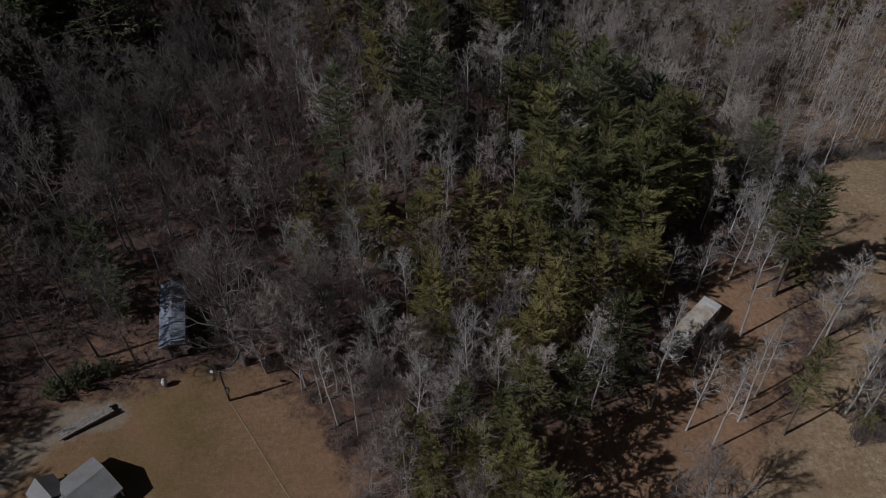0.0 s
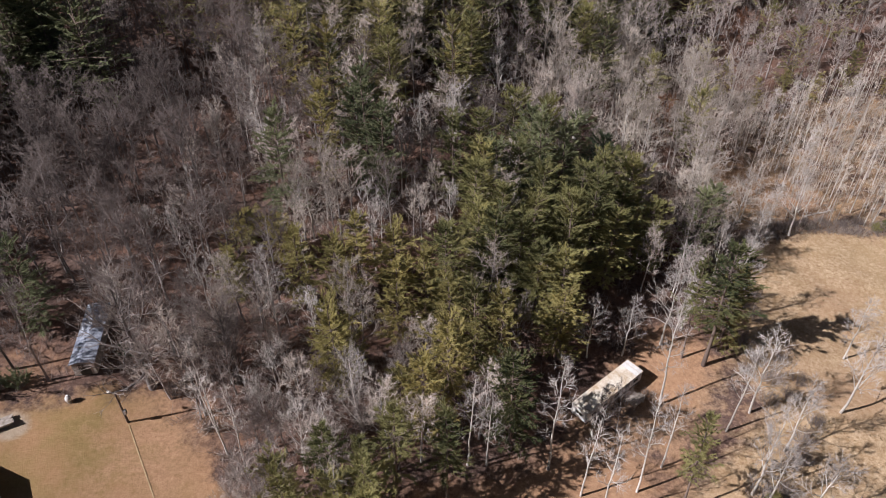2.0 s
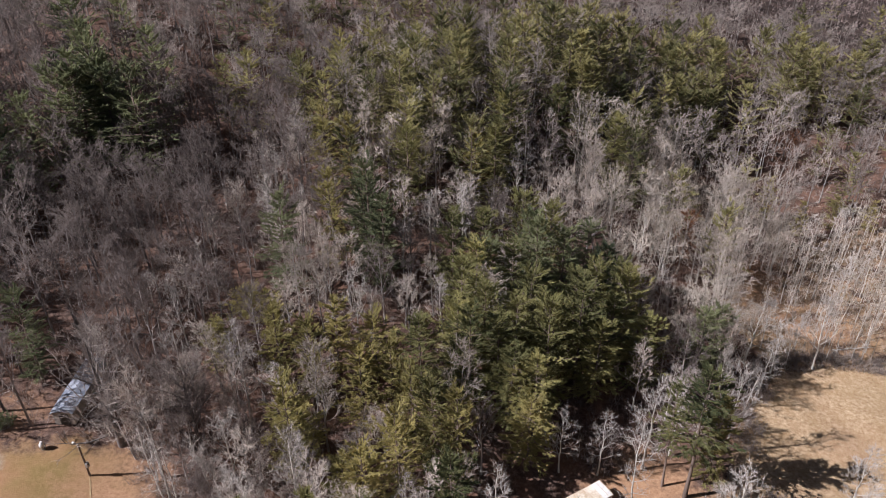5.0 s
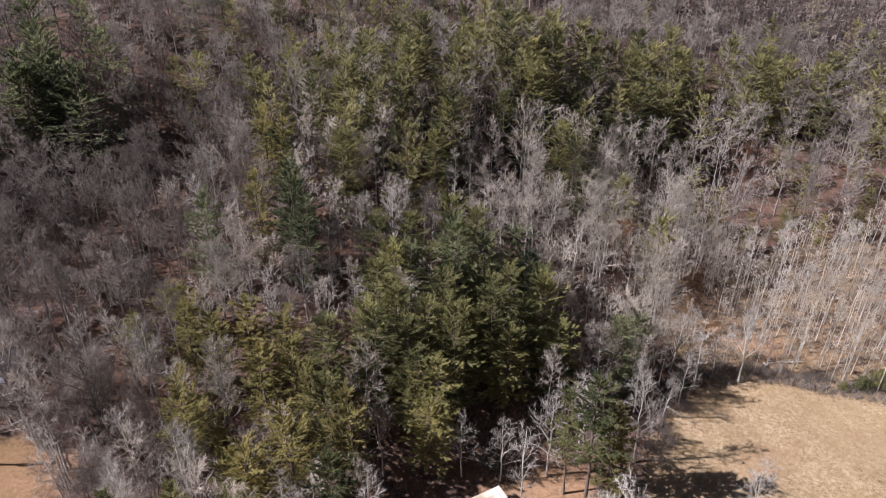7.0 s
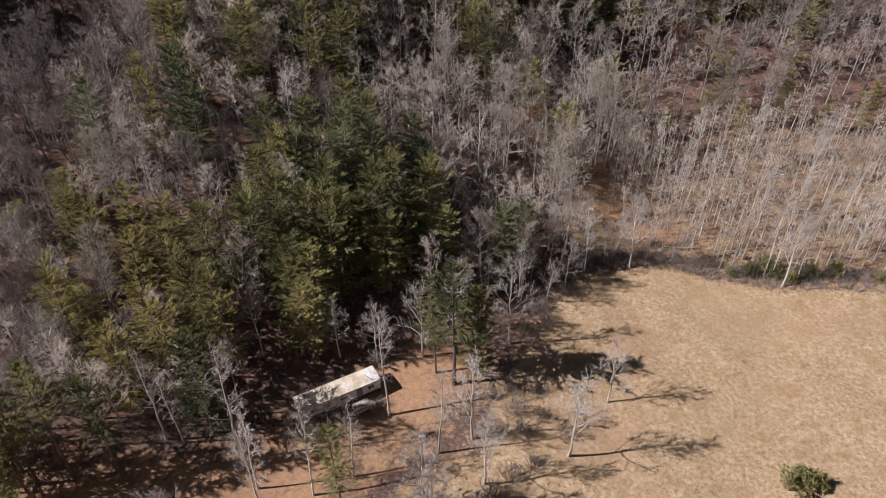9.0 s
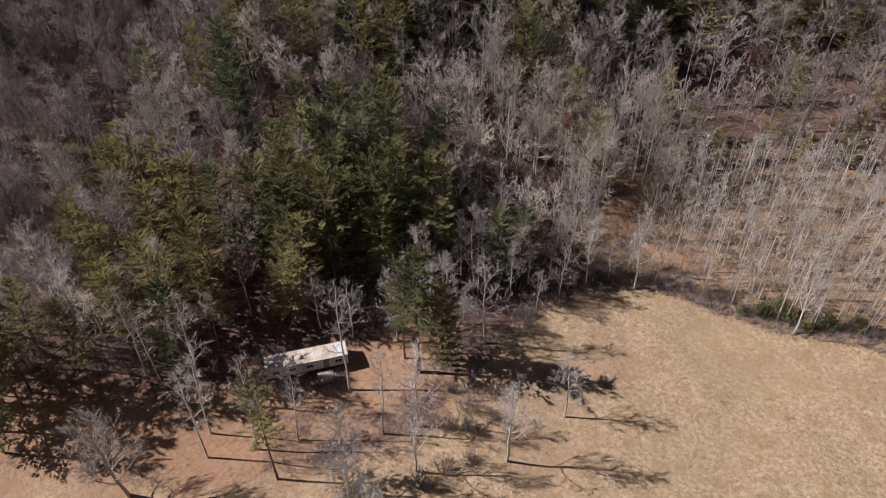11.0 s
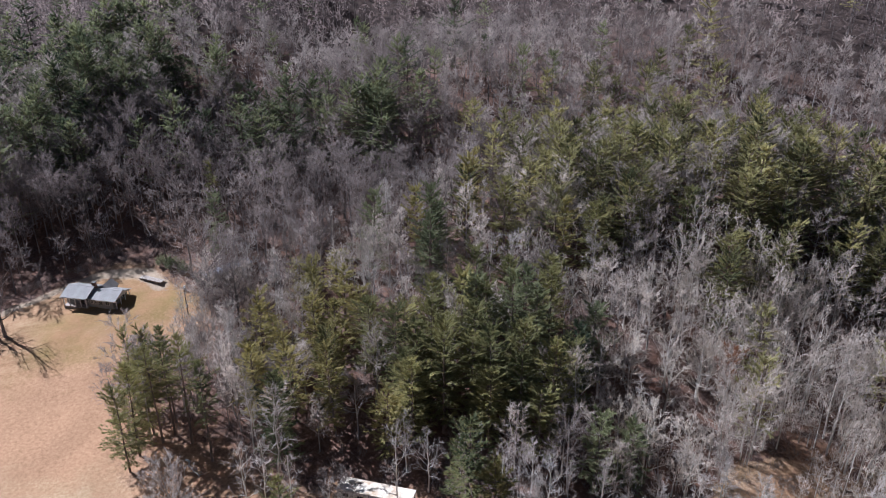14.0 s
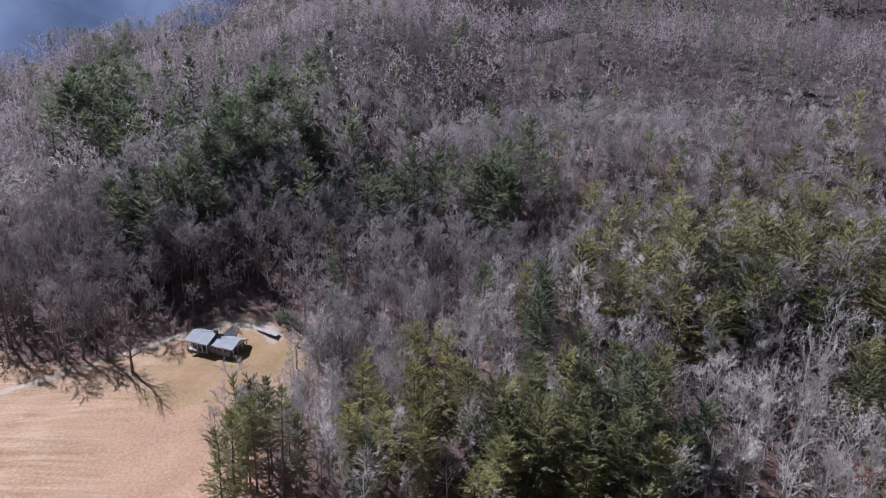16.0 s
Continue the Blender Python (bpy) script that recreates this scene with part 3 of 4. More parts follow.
GROUPS = {"bare_tree": "bare trees of the wood", "sapling": "pale saplings beyond the meadow", "pine_tree": "pines of the wood", "shrub": "bushes along the meadow"}
FULL = {"round_tree": 12, "tan_hardwood": 15, "hardwood": 17, "pale_hardwood": 17, "brown_hardwood": 14, "spreading": 15, "lawn_tree": 15, "pale_spreading": 12, "pole": 13.5, "tall_pole": 18, "white_pine": 18, "dark_pine": 18, "scrub_pine": 13,
        "high_pine": 20, "thicket": 2, "evergreen_bush": 2.2, "rusty_tree": 13, "laurel": 2.4}


def put(kind, x, y, height, lean=(0, 0), wide=1.0):
    name = NAMES[kind]
    return grow(kind, pick.randrange(12), x, y, height / FULL[kind], pick.uniform(0, 6.28), LABELS[kind], name.split("_")[-1], GROUPS[name], name, lean, wide)


taken = []                                     # feet of the trees that stand alone


def stand(kind, height, places, spread=0.12, wide=1.0):
    room = 2.2 if "pine" in kind else 1.3
    for x, y in places:
        put(kind, x, y, height * pick.uniform(1 - spread, 1 + spread), (pick.gauss(0, 0.02), pick.gauss(0, 0.02)), wide)
        taken.append((x, y, room))


# trees in the glade round the trailer and along the meadow
stand("tall_pole", 19, [(23.4, 48.5), (37.5, 59.8)], 0.03)
stand("tall_pole", 15.7, [(33.4, 47), (36.6, 50.7), (29.2, 43.2), (45, 56.5), (27.1, 45.8)], 0.08)
stand("pale_hardwood", 12, [(62.8, 70), (51.2, 54.2), (47.4, 46.7), (51.3, 45.5)], 0.15)
stand("round_tree", 12.5, [(25.4, 35)], 0.02)
stand("pale_hardwood", 14, [(59.6, 60.7), (48.3, 59.4), (46.2, 48)], 0.08)
stand("dark_pine", 12.5, [(44.5, 86), (46.5, 90)], 0.05)
stand("pale_hardwood", 8.5, [(41, 78), (44, 82), (40, 84), (48, 84), (45, 76), (49, 88), (46, 94), (52, 84.5), (54, 88), (51, 91), (56, 93), (58.5, 96), (55, 98.5), (60, 100), (50, 95)], 0.2)
stand("high_pine", 20.4, [(43.8, 66.4)], 0.01, 1.35)
stand("high_pine", 17, [(38.1, 45.3), (41.1, 67.3)], 0.05, 0.9)
stand("high_pine", 18, [(4.2, 38.2), (7.3, 40.1), (5.2, 36.3), (1.4, 38.9), (12.5, 41.9)], 0.12, 1.0)
stand("tall_pole", 17, [(3.9, 34.8), (0.9, 40.5)], 0.08)
stand("high_pine", 15.5, [(-1.5, 34.5)], 0.05, 0.85)
stand("white_pine", 15, [(9.1, 31.1), (6.4, 32.8), (-3.3, 36.6), (2.6, 35.4)], 0.08, 0.85)
stand("tall_pole", 16, [(16.4, 48), (14.2, 47.6), (-10.2, 43.4), (-12.5, 44.5), (-14.5, 47)], 0.1)
stand("pale_hardwood", 12, [(33.2, 66.5), (28.5, 65.5), (38.6, 69.3), (41.8, 72.5), (46.5, 71.5), (49, 75)], 0.2)
stand("pale_hardwood", 13.5, [(84.3, 99), (62.4, 96.4)], 0.05)
stand("spreading", 17, [(-23.6, 51.2)], 0.02, 1.15)
stand("spreading", 14, [(-14, 53.5)], 0.05)
stand("lawn_tree", 15, [(-43, 11), (-36, 16), (-46, 6), (-47, 2.6), (-58, -7), (-57, -9.5)], 0.1)
stand("dark_pine", 14, [(-38.5, 56)], 0.02)
# pines on the near hill: where they stand and how high they are
PINES = {
    "white_pine": [(9.8, 68.9, 15), (15.6, 70, 16.2), (18.9, 72.3, 15.2), (16.3, 76, 16), (21.4, 80.8, 15.8), (27.1, 84.8, 14.8), (12.3, 78.6, 16.6), (25.3, 73.2, 18.5), (28.4, 79.3, 17.2), (29.3, 83.9, 17.4),
                   (22, 94.5, 17.5), (34.2, 86, 16.8), (32.4, 81.6, 15.2), (24.6, 68.6, 15), (17, 97.9, 15.5), (8.8, 88, 15), (13, 73, 14), (20.5, 76, 15), (18.2, 84.5, 16), (24.8, 78.5, 15), (31, 77.5, 14), (13.5, 83, 15), (21, 69.5, 13), (33, 90.5, 14), (12, 93, 14), (37, 82, 12.5), (18.9, 50.3, 16.6), (8.9, 121, 16), (17.8, 126.8, 17), (9.3, 113, 15), (-2.5, 101.7, 17.5), (28.3, 126.1, 15.5)],
    "scrub_pine": [(-8.4, 65.4, 13.6), (-3.9, 64.4, 14.2), (4.4, 61.4, 16), (7.7, 63.4, 15.5), (11.4, 55.1, 16.2), (14.2, 59.8, 15.7), (17.2, 59.3, 16.6), (-2.2, 68.8, 13.8), (-1.6, 53.9, 16), (10.9, 61.9, 13.8),
                   (22.3, 69.4, 12.4), (24.4, 64.6, 12.4), (-2, 56.8, 9.5), (-18.4, 74.7, 6), (-10.8, 98.7, 19.3), (-9.5, 86.5, 17.5), (-18.2, 103.8, 15.5), (7, 108, 16), (-13, 72, 9), (6, 50.5, 11), (-17.5, 66, 8), (3, 70, 12)],
    "dark_pine": [(21.6, 87.5, 19), (-3.6, 86.7, 20.5), (-1.2, 85, 17), (-5.5, 88.5, 16), (27.1, 98.9, 12.5), (-14.5, 80, 17), (24.5, 90, 17), (19, 91.5, 17), (30, 93, 14), (15, 85, 15)],
}
for pine_kind, places in PINES.items():
    for px, py, high in places:
        put(pine_kind, px, py, high, (pick.gauss(0, 0.02), pick.gauss(0, 0.02)), 17 / high * 0.95 if pine_kind != "scrub_pine" else 14.5 / high)
        taken.append((px, py, 3.1))
stand("scrub_pine", 14, [(46, 69), (9, 50)], 0.1)
stand("brown_hardwood", 8, [(31.8, 55.2), (29.6, 53.2)], 0.1)
stand("high_pine", 16, [(-50, 58)], 0.05)
stand("scrub_pine", 9, [(58, 137), (64, 134), (70, 138), (77, 139), (84, 142), (91, 141), (98, 143), (108, 141)], 0.25)
stand("pale_hardwood", 11.5, [(67, 112), (73, 119), (64, 122), (81, 113), (88, 124), (95, 110), (79, 128), (70, 129), (102, 120), (90, 133), (112, 115), (99, 130)], 0.15)
stand("rusty_tree", 12, [(62, 152), (42, 112)], 0.1)

# ---- the woods ----
lone = np.array(taken)
PINE_STANDS = [(4, 144, 36, 34, 105), (-14, 124, 20, 18, 26), (32, 160, 28, 20, 40), (64, 182, 26, 13, 28), (3, 120, 18, 10, 8), (40, 170, 14, 8, 10),
               (-98, 40, 20, 26, 42), (-126, 45, 12, 24, 26), (-71, 82, 8, 16, 14), (-59, 103, 6, 7, 5), (-82, 20, 12, 14, 12), (-128, 8, 12, 10, 10), (-185, 5, 26, 20, 28), 
               (-170, -12, 16, 10, 10), (-240, -20, 40, 16, 26), (-330, -15, 70, 12, 34), (-420, -20, 60, 14, 26), (-60, 100, 8, 6, 6), (-52, 100, 4, 3, 3), (-150, 70, 14, 10, 8)]
# pines that rise singly out of the leafless slopes
LONE_PINES = [(-71, 113), (-82, 136), (-55, 141), (-63, 174), (-40, 174), (-47, 198), (-81, 86), (-78, 96), (-57, 101), (-74, 56), (-72, 71), (-65, 74), (-94, 29), (-83, 25), (-82, 16), (-99, 73), (-129, 57), (-128, 51),
              (-114, 39), (-125, 4), (-131, 11), (-131, 24), (-169, -12), (-105, 60), (-108, 48), (-75, 90), (-53, 110), (-60, 98), (-20, 110), (-30, 160), (-24, 178), (5, 172), (70, 176), (87, 175)]
seeds = np.random.default_rng(11)


def scatter(x0, x1, y0, y1, step):
    """Feet of trees: an uneven grid over the woods, clear of the glade and of the trees that stand alone."""
    x, y = np.meshgrid(np.arange(x0, x1, step), np.arange(y0, y1, step))
    x, y = (v.ravel() + seeds.uniform(-0.48, 0.48, v.size) * step for v in (x, y))
    keep = (from_edge(x, y, WOODS_EDGE) < -1.0) & (from_edge(x, y, GLADE) > 0.5)
    keep &= (np.hypot((x - 57) / 6, (y - 106) / 9) > 1) & (from_line(x, y, [(-31.5, 50), (-34, 61)]) > 2.6)
    keep &= (np.hypot((x - 35) / 9, (y - 70) / 4.5) > 1) & ((np.hypot((x + 47) / 15, (y - 57) / 12) > 1) | (seeds.random(x.size) < 0.75))
    keep &= (x < 38) | (y > 95) | (from_edge(x, y, WOODS_EDGE) < -3.5)
    keep &= ((x - 31) * 0.7 + (y - 61) * -0.72 < -4.5) | (np.hypot(x - 31, y - 60) > 11)
    x, y = x[keep], y[keep]
    near = np.min(np.hypot(x[:, None] - lone[:, 0], y[:, None] - lone[:, 1]) - lone[:, 2], 1)
    return x[near > 0], y[near > 0]


in_poles = lambda x, y: (x > 60) & (y < 142) & (x - 60 > (y - 128) * 1.2)          # the pale young trees
in_hill = lambda x, y: np.hypot((x - 6) / 50, (y - 78) / 42) < 1

up_valley = lambda x, y: np.abs(np.degrees(np.arctan2(100 - x, y - 33)) - 71) < 37      # the mountainside above the house
bare_far, pine_far = [], []                    # x, y, height, which template: the woods that are joined
x, y = scatter(-60, 70, 20, 130, 4.7)
sel = in_hill(x, y)
order = np.argsort(np.hypot(x - 25, y - 55))
count = 0
for q in order:
    if not sel[q] or in_poles(x[q], y[q]):
        continue
    g = seeds.random()
    if count < 290:
        # more of the darkened kind to the west, painting the shade there
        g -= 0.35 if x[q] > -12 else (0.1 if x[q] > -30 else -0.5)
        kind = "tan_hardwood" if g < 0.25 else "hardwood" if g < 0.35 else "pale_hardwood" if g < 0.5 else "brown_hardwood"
        put(kind, x[q], y[q], seeds.uniform(9.5, 16) * (0.6 if x[q] > 30 and y[q] > 92 else 1), (seeds.normal(0, 0.04), seeds.normal(0, 0.04)))
        count += 1
    else:
        bare_far.append((x[q], y[q], seeds.uniform(10, 15), 4))
x, y = scatter(22, 62, 90, 136, 6.2)
for q in np.flatnonzero(np.hypot(x - 42, y - 112) < 25):
    put("pale_spreading", x[q], y[q], seeds.uniform(8, 12.5), (seeds.normal(0, 0.05), seeds.normal(0, 0.05)))
x, y = scatter(-95, -14, 66, 120, 6.6)
bare_far += [(px, py, seeds.uniform(11, 16), 0) for px, py in zip(x, y)]
x, y = scatter(-24, 6, 28, 56, 3.6)
for q in range(len(x)):
    put("hardwood" if q % 3 else "brown_hardwood", x[q], y[q], seeds.uniform(8, 12.5), (seeds.normal(0, 0.05), seeds.normal(0, 0.05)))
x, y = scatter(58, 142, 96, 142, 2.35)
sel = in_poles(x, y)
count = 0
for q in np.argsort(y + 0.3 * abs(x - 85)):
    if sel[q]:
        if count < 560 and count % 2 == 0:
            put("pole", x[q], y[q], seeds.uniform(7.5, 12.5), (seeds.normal(0, 0.04), seeds.normal(0, 0.04)))
        else:
            bare_far.append((x[q], y[q], seeds.uniform(8, 13), 3))
        count += 1
x, y = scatter(-150, 150, -60, 230, 5.8)
mid = np.hypot(x - 10, y - 85) < 140
sel = ~in_hill(x, y) & ~in_poles(x, y) & mid
for q in np.flatnonzero(sel):
    if seeds.random() < 0.05:
        pine_far.append((x[q], y[q], seeds.uniform(12, 18), 0))
    else:
        fine_kind = 4 if math.hypot(x[q] - 75, y[q] - 65) < 88 else 0
        bare_far.append((x[q], y[q], seeds.uniform(11, 17), fine_kind + (1 if fine_kind and math.hypot(x[q] - 40, y[q] - 120) < 23 else 0)))
x, y = scatter(-112, -57, -45, 62, 5.8)
for q in range(len(x)):
    bare_far.append((x[q], y[q], seeds.uniform(14, 19), 0))
for _ in range(24):
    px, py = 55.5 + seeds.uniform(-8, 8), 109 + seeds.uniform(-13, 14)
    if from_edge(px, py, WOODS_EDGE) < -1:
        bare_far.append((px, py, seeds.uniform(4, 8.5), 5))
x, y = scatter(24, 70, 98, 142, 4.6)
for q in np.flatnonzero(~in_hill(x, y) & ~in_poles(x, y) & (np.hypot(x - 40, y - 120) < 23)):
    bare_far.append((x[q], y[q], seeds.uniform(7, 12), 5))
x, y = scatter(-640, 130, -160, 520, 6.7)
sel = (np.hypot(x - 100, y - 33) < 420) & (np.hypot(x - 10, y - 85) >= 140) & (up_valley(x, y) | ((np.hypot(x - 45, y - 6) < 300) & (y > 0)))
for q in np.flatnonzero(sel):
    (pine_far if seeds.random() < 0.035 else bare_far).append((x[q], y[q], seeds.uniform(13, 18), 1))
x, y = scatter(-1000, 250, -400, 900, 6.6)
sel = (np.hypot(x - 100, y - 33) >= 420) & up_valley(x, y) & (np.hypot(x, y) < 900) & ((np.hypot(x - 100, y - 33) < 560) | (y < 0.16 * (100 - x) + 33))
for q in np.flatnonzero(sel):
    if seeds.random() < 0.06:
        pine_far.append((x[q], y[q], seeds.uniform(15, 19), 1))
    else:
        bare_far.append((x[q], y[q], seeds.uniform(15, 19), 2))
for sx, sy, rx, ry, many in PINE_STANDS:
    for _ in range(many):
        px, py = sx + seeds.normal(0, 0.5) * rx, sy + seeds.normal(0, 0.5) * ry
        if from_edge(px, py, WOODS_EDGE) < -1:
            pine_far.append((px, py, seeds.uniform(11, 19.5) + (3 if px < -48 else 0), 0 if math.hypot(px - 10, py - 80) < 135 else 1))

for px, py in ((-130, 221), (-124, 223), (-117, 219), (-93, 218), (-88, 221)):
    pine_far.append((px, py, seeds.uniform(7, 9.5), 0))
for px, py in LONE_PINES:
    pine_far.append((px, py, seeds.uniform(18, 22), 0))

BARE_FAR = [[bare_tree(200 + k, 15, 0.13, 0.34, 0.32, 14, 6, 11, sides=4, twig_w=0.075, rise=28) for k in range(5)],
            [bare_tree(210 + k, 15, 0.09, 0.36, 0.30, 10, 3, 5, sides=3, twig_w=0.22, rise=16) for k in range(7)],
            [bare_tree(220 + k, 15, 0.12, 0.3, 0.32, 9, 2, 5, sides=3, twig_w=0.36, rise=16) for k in range(5)],
            [bare_tree(230 + k, 15, 0.07, 0.4, 0.13, 9, 2, 10, sides=3, twig_w=0.045) for k in range(3)],
            [bare_tree(235 + k, 15, 0.13, 0.34, 0.32, 15, 6, 14, sides=4, twig_w=0.055, rise=28) for k in range(5)],
            [bare_tree(235 + k, 15, 0.13, 0.26, 0.38, 15, 6, 13, sides=4, twig_w=0.05, rise=24) for k in range(4)]]
PINE_FAR = [[pine_tree(240 + k, 18, 0.2, 0.12, 5.3, 11, 5, 12, 4, (0.85, 0.25), 0.45, sides=4) for k in range(6)],
            [pine_tree(250 + k, 18, 0.2, 0.15, 5.4, 9, 5, 6, 4, (1.3, 0.42), 0.4, sides=3) for k in range(4)]]


def joined(name, label, spots, built, full, mats, category):
    """Woods too many to count, joined into one mesh."""
    vs, ts, ms, tones, at = [], [], [], [], 0
    spots = np.array(spots)
    z = land(spots[:, 0], spots[:, 1])
    pickone, turns = seeds.integers(0, 99, len(spots)), seeds.uniform(0, 6.28, len(spots))
    for (px, py, h, which), pz, choice, turn in zip(spots, z, pickone, turns):
        for part_no, (v, t) in enumerate(built[int(which)][choice % len(built[int(which)])]):
            s, c_, s_ = h / full, math.cos(turn), math.sin(turn)
            vs.append(np.stack([px + s * (c_ * v[:, 0] - s_ * v[:, 1]), py + s * (s_ * v[:, 0] + c_ * v[:, 1]), pz + s * v[:, 2]], 1))
            ts.append(t + at)
            ms.append(np.full(len(t), part_no))
            tones.append(np.full(len(v), (turn * 7.3) % 1.0, np.float32))
            at += len(v)
    me = mesh_of(name, np.concatenate(vs), np.concatenate(ts), mats, np.concatenate(ms))
    me.attributes.new("tone", "FLOAT", "POINT").data.foreach_set("value", np.concatenate(tones))
    return tagged(new(name, me), label, category, "", "stuff")


bare_far = np.array(bare_far)
pine_far = np.array(pine_far)
bare_far[(bare_far[:, 0] < -46) & (bare_far[:, 0] > -58) & (bare_far[:, 1] > 18) & (bare_far[:, 1] < 48), 2] *= 0.6
crowded = [np.min(np.hypot(pine_far[:, 0] - p[0], pine_far[:, 1] - p[1])) < 1.9 for p in bare_far]
bare_far = bare_far[~np.array(crowded)]
which = bare_far[:, 3]
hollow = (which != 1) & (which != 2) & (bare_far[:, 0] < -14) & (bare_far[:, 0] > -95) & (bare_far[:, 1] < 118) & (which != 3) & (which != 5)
bright = (which == 4) & (bare_far[:, 0] > 12)
joined("bright_woods", "pale sunlit leafless hardwoods on the slope beyond the pines", bare_far[bright], BARE_FAR, 15, [bark_grey, twigs_bright], "forest")
joined("bare_woods", "leafless grey-brown hardwood forest covering the slopes", bare_far[((which == 0) | (which == 4)) & ~hollow & ~bright], BARE_FAR, 15, [bark_grey, twigs_grey], "forest")
joined("mountain_woods", "leafless forest on the far mountainsides, haze put into its twig tone", bare_far[((which == 1) | (which == 2)) & ~hollow], BARE_FAR, 15, [bark_dark, twigs_silver], "forest")
# trees behind the house, darkened by colour to look shaded
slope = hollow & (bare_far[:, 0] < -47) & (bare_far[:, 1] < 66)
joined("umber_woods", "tall leafless trees behind the house, slope shade put into their dark twigs", bare_far[slope], BARE_FAR, 15, [bark_dark, twigs_umber], "forest")
# the hollow's shade is painted through these darker twigs
joined("brown_woods", "brown leafless trees in the hollow behind the hill, shade put into their twigs", bare_far[hollow & ~slope], BARE_FAR, 15, [bark_dark, twigs_dusk], "forest")
joined("pale_woods", "pale twisted leafless trees in the hollow beyond the meadow", bare_far[which == 5], BARE_FAR, 15, [bark_pale, twigs_beige], "forest")
joined("sapling_woods", "pale leafless saplings standing close together", bare_far[which == 3], BARE_FAR, 15, [bark_pale, twigs_sand], "forest")
joined("pine_woods", "olive-green pine stands among the leafless forest", pine_far[pine_far[:, 0] > -48], PINE_FAR, 18, [bark_pine, needles_mid], "forest")
joined("dark_pine_woods", "dark green pine stands on the mountainside above the house", pine_far[pine_far[:, 0] <= -48], PINE_FAR, 18, [bark_pine, needles_dark], "forest")



# ---- undergrowth ----
def brush(spots, height, blades, width, name, label, mat, category):
    """Low growth too fine to count: bunches of thin stems or blades."""
    spots = np.array(spots)
    n = len(spots) * blades
    foot = np.repeat(np.c_[spots, land(spots[:, 0], spots[:, 1]) - 0.05], blades, 0)
    h = height * seeds.uniform(0.5, 1.2, (n, 1)) * np.repeat(seeds.uniform(0.5, 1.3, (len(spots), 1)), blades, 0)
    foot[:, :2] += seeds.normal(0, 0.22, (n, 2)) * h
    tip = foot + np.c_[seeds.normal(0, 0.4, (n, 2)) * h, h]
    side = seeds.normal(0, 1, (n, 3)) * (1, 1, 0.2)
    side *= width / 2 / np.linalg.norm(side, axis=1, keepdims=True)
    v = np.stack([foot + side, foot - side, tip], 1).reshape(-1, 3)
    return tagged(new(name, mesh_of(name, v, np.arange(3 * n).reshape(-1, 3), [mat])), label, category, "", "stuff")


def spots_in(x0, x1, y0, y1, many, test):
    p = np.c_[seeds.uniform(x0, x1, many), seeds.uniform(y0, y1, many)]
    return p[test(p[:, 0], p[:, 1])]


clear_of_trailer = lambda x, y: np.hypot(x - 31, y - 60) > 7
brush(spots_in(-60, 70, 30, 135, 2400, lambda x, y: (from_edge(x, y, WOODS_EDGE) < 0) & (from_edge(x, y, GLADE) > -0.5) & clear_of_trailer(x, y)), 1.7, 16, 0.05,
      "undergrowth", "grey-brown leafless undergrowth among the trees", twigs_brown, "undergrowth")
brush(spots_in(55, 150, 92, 145, 2300, lambda x, y: (from_edge(x, y, WOODS_EDGE) < 0.8) & in_poles(x, y + 2)), 1.2, 18, 0.05,
      "brushwood", "dense pale brushwood under saplings", twigs_sand, "undergrowth")
brush(spots_in(50, 125, 80, 112, 9000, lambda x, y: (from_edge(x, y, WOODS_EDGE) < 0.6) & (from_edge(x, y, WOODS_EDGE) > -3.2)), 0.9, 14, 0.05,
      "edge_brush", "brown leafless brush along the edge of the meadow", twigs_brown, "undergrowth")
brush(spots_in(38, 112, 20, 104, 14000, lambda x, y: from_edge(x, y, WOODS_EDGE) > 0.3), 0.17, 7, 0.08,
      "meadow_grass", "tufts of dry straw-coloured meadow grass", straw, "grass")


# ---- buildings and things ----
def part(name, bm, mat, parent, label=""):
    me = bpy.data.meshes.new(name)
    bm.to_mesh(me)
    bm.free()
    me.materials.append(mat)
    ob = new(name, me)
    ob.parent = parent
    return tagged(ob, label)


def block(x0, x1, y0, y1, z0, z1, bevel=0.0, bm=None):
    bm = bm or bmesh.new()
    made = bmesh.ops.create_cube(bm, size=1.0, matrix=Matrix.Translation(((x0 + x1) / 2, (y0 + y1) / 2, (z0 + z1) / 2)) @ Matrix.Diagonal((x1 - x0, y1 - y0, z1 - z0, 1)))
    if bevel:
        edges = list({e for v in made["verts"] for e in v.link_edges})
        bmesh.ops.bevel(bm, geom=edges, offset=bevel, segments=2, profile=0.5, affect="EDGES")
    return bm


def rod(p, q, r, sides=10, bm=None, r2=None):
    bm = bm or bmesh.new()
    p, q = Vector(p), Vector(q)
    m = Matrix.Translation((p + q) / 2) @ (q - p).to_track_quat("Z", "Y").to_matrix().to_4x4()
    bmesh.ops.create_cone(bm, cap_ends=True, segments=sides, radius1=r, radius2=r if r2 is None else r2, depth=(q - p).length, matrix=m)
    return bm


def prism(profile, x0, x1):
    """A solid with a profile in y and z, drawn out along x."""
    bm = bmesh.new()
    one = [bm.verts.new((x0, y, z)) for y, z in profile]
    two = [bm.verts.new((x1, y, z)) for y, z in profile]
    n = len(profile)
    bm.faces.new(one[::-1])
    bm.faces.new(two)
    for k in range(n):
        bm.faces.new((one[k], one[(k + 1) % n], two[(k + 1) % n], two[k]))
    bmesh.ops.recalc_face_normals(bm, faces=bm.faces)
    return bm


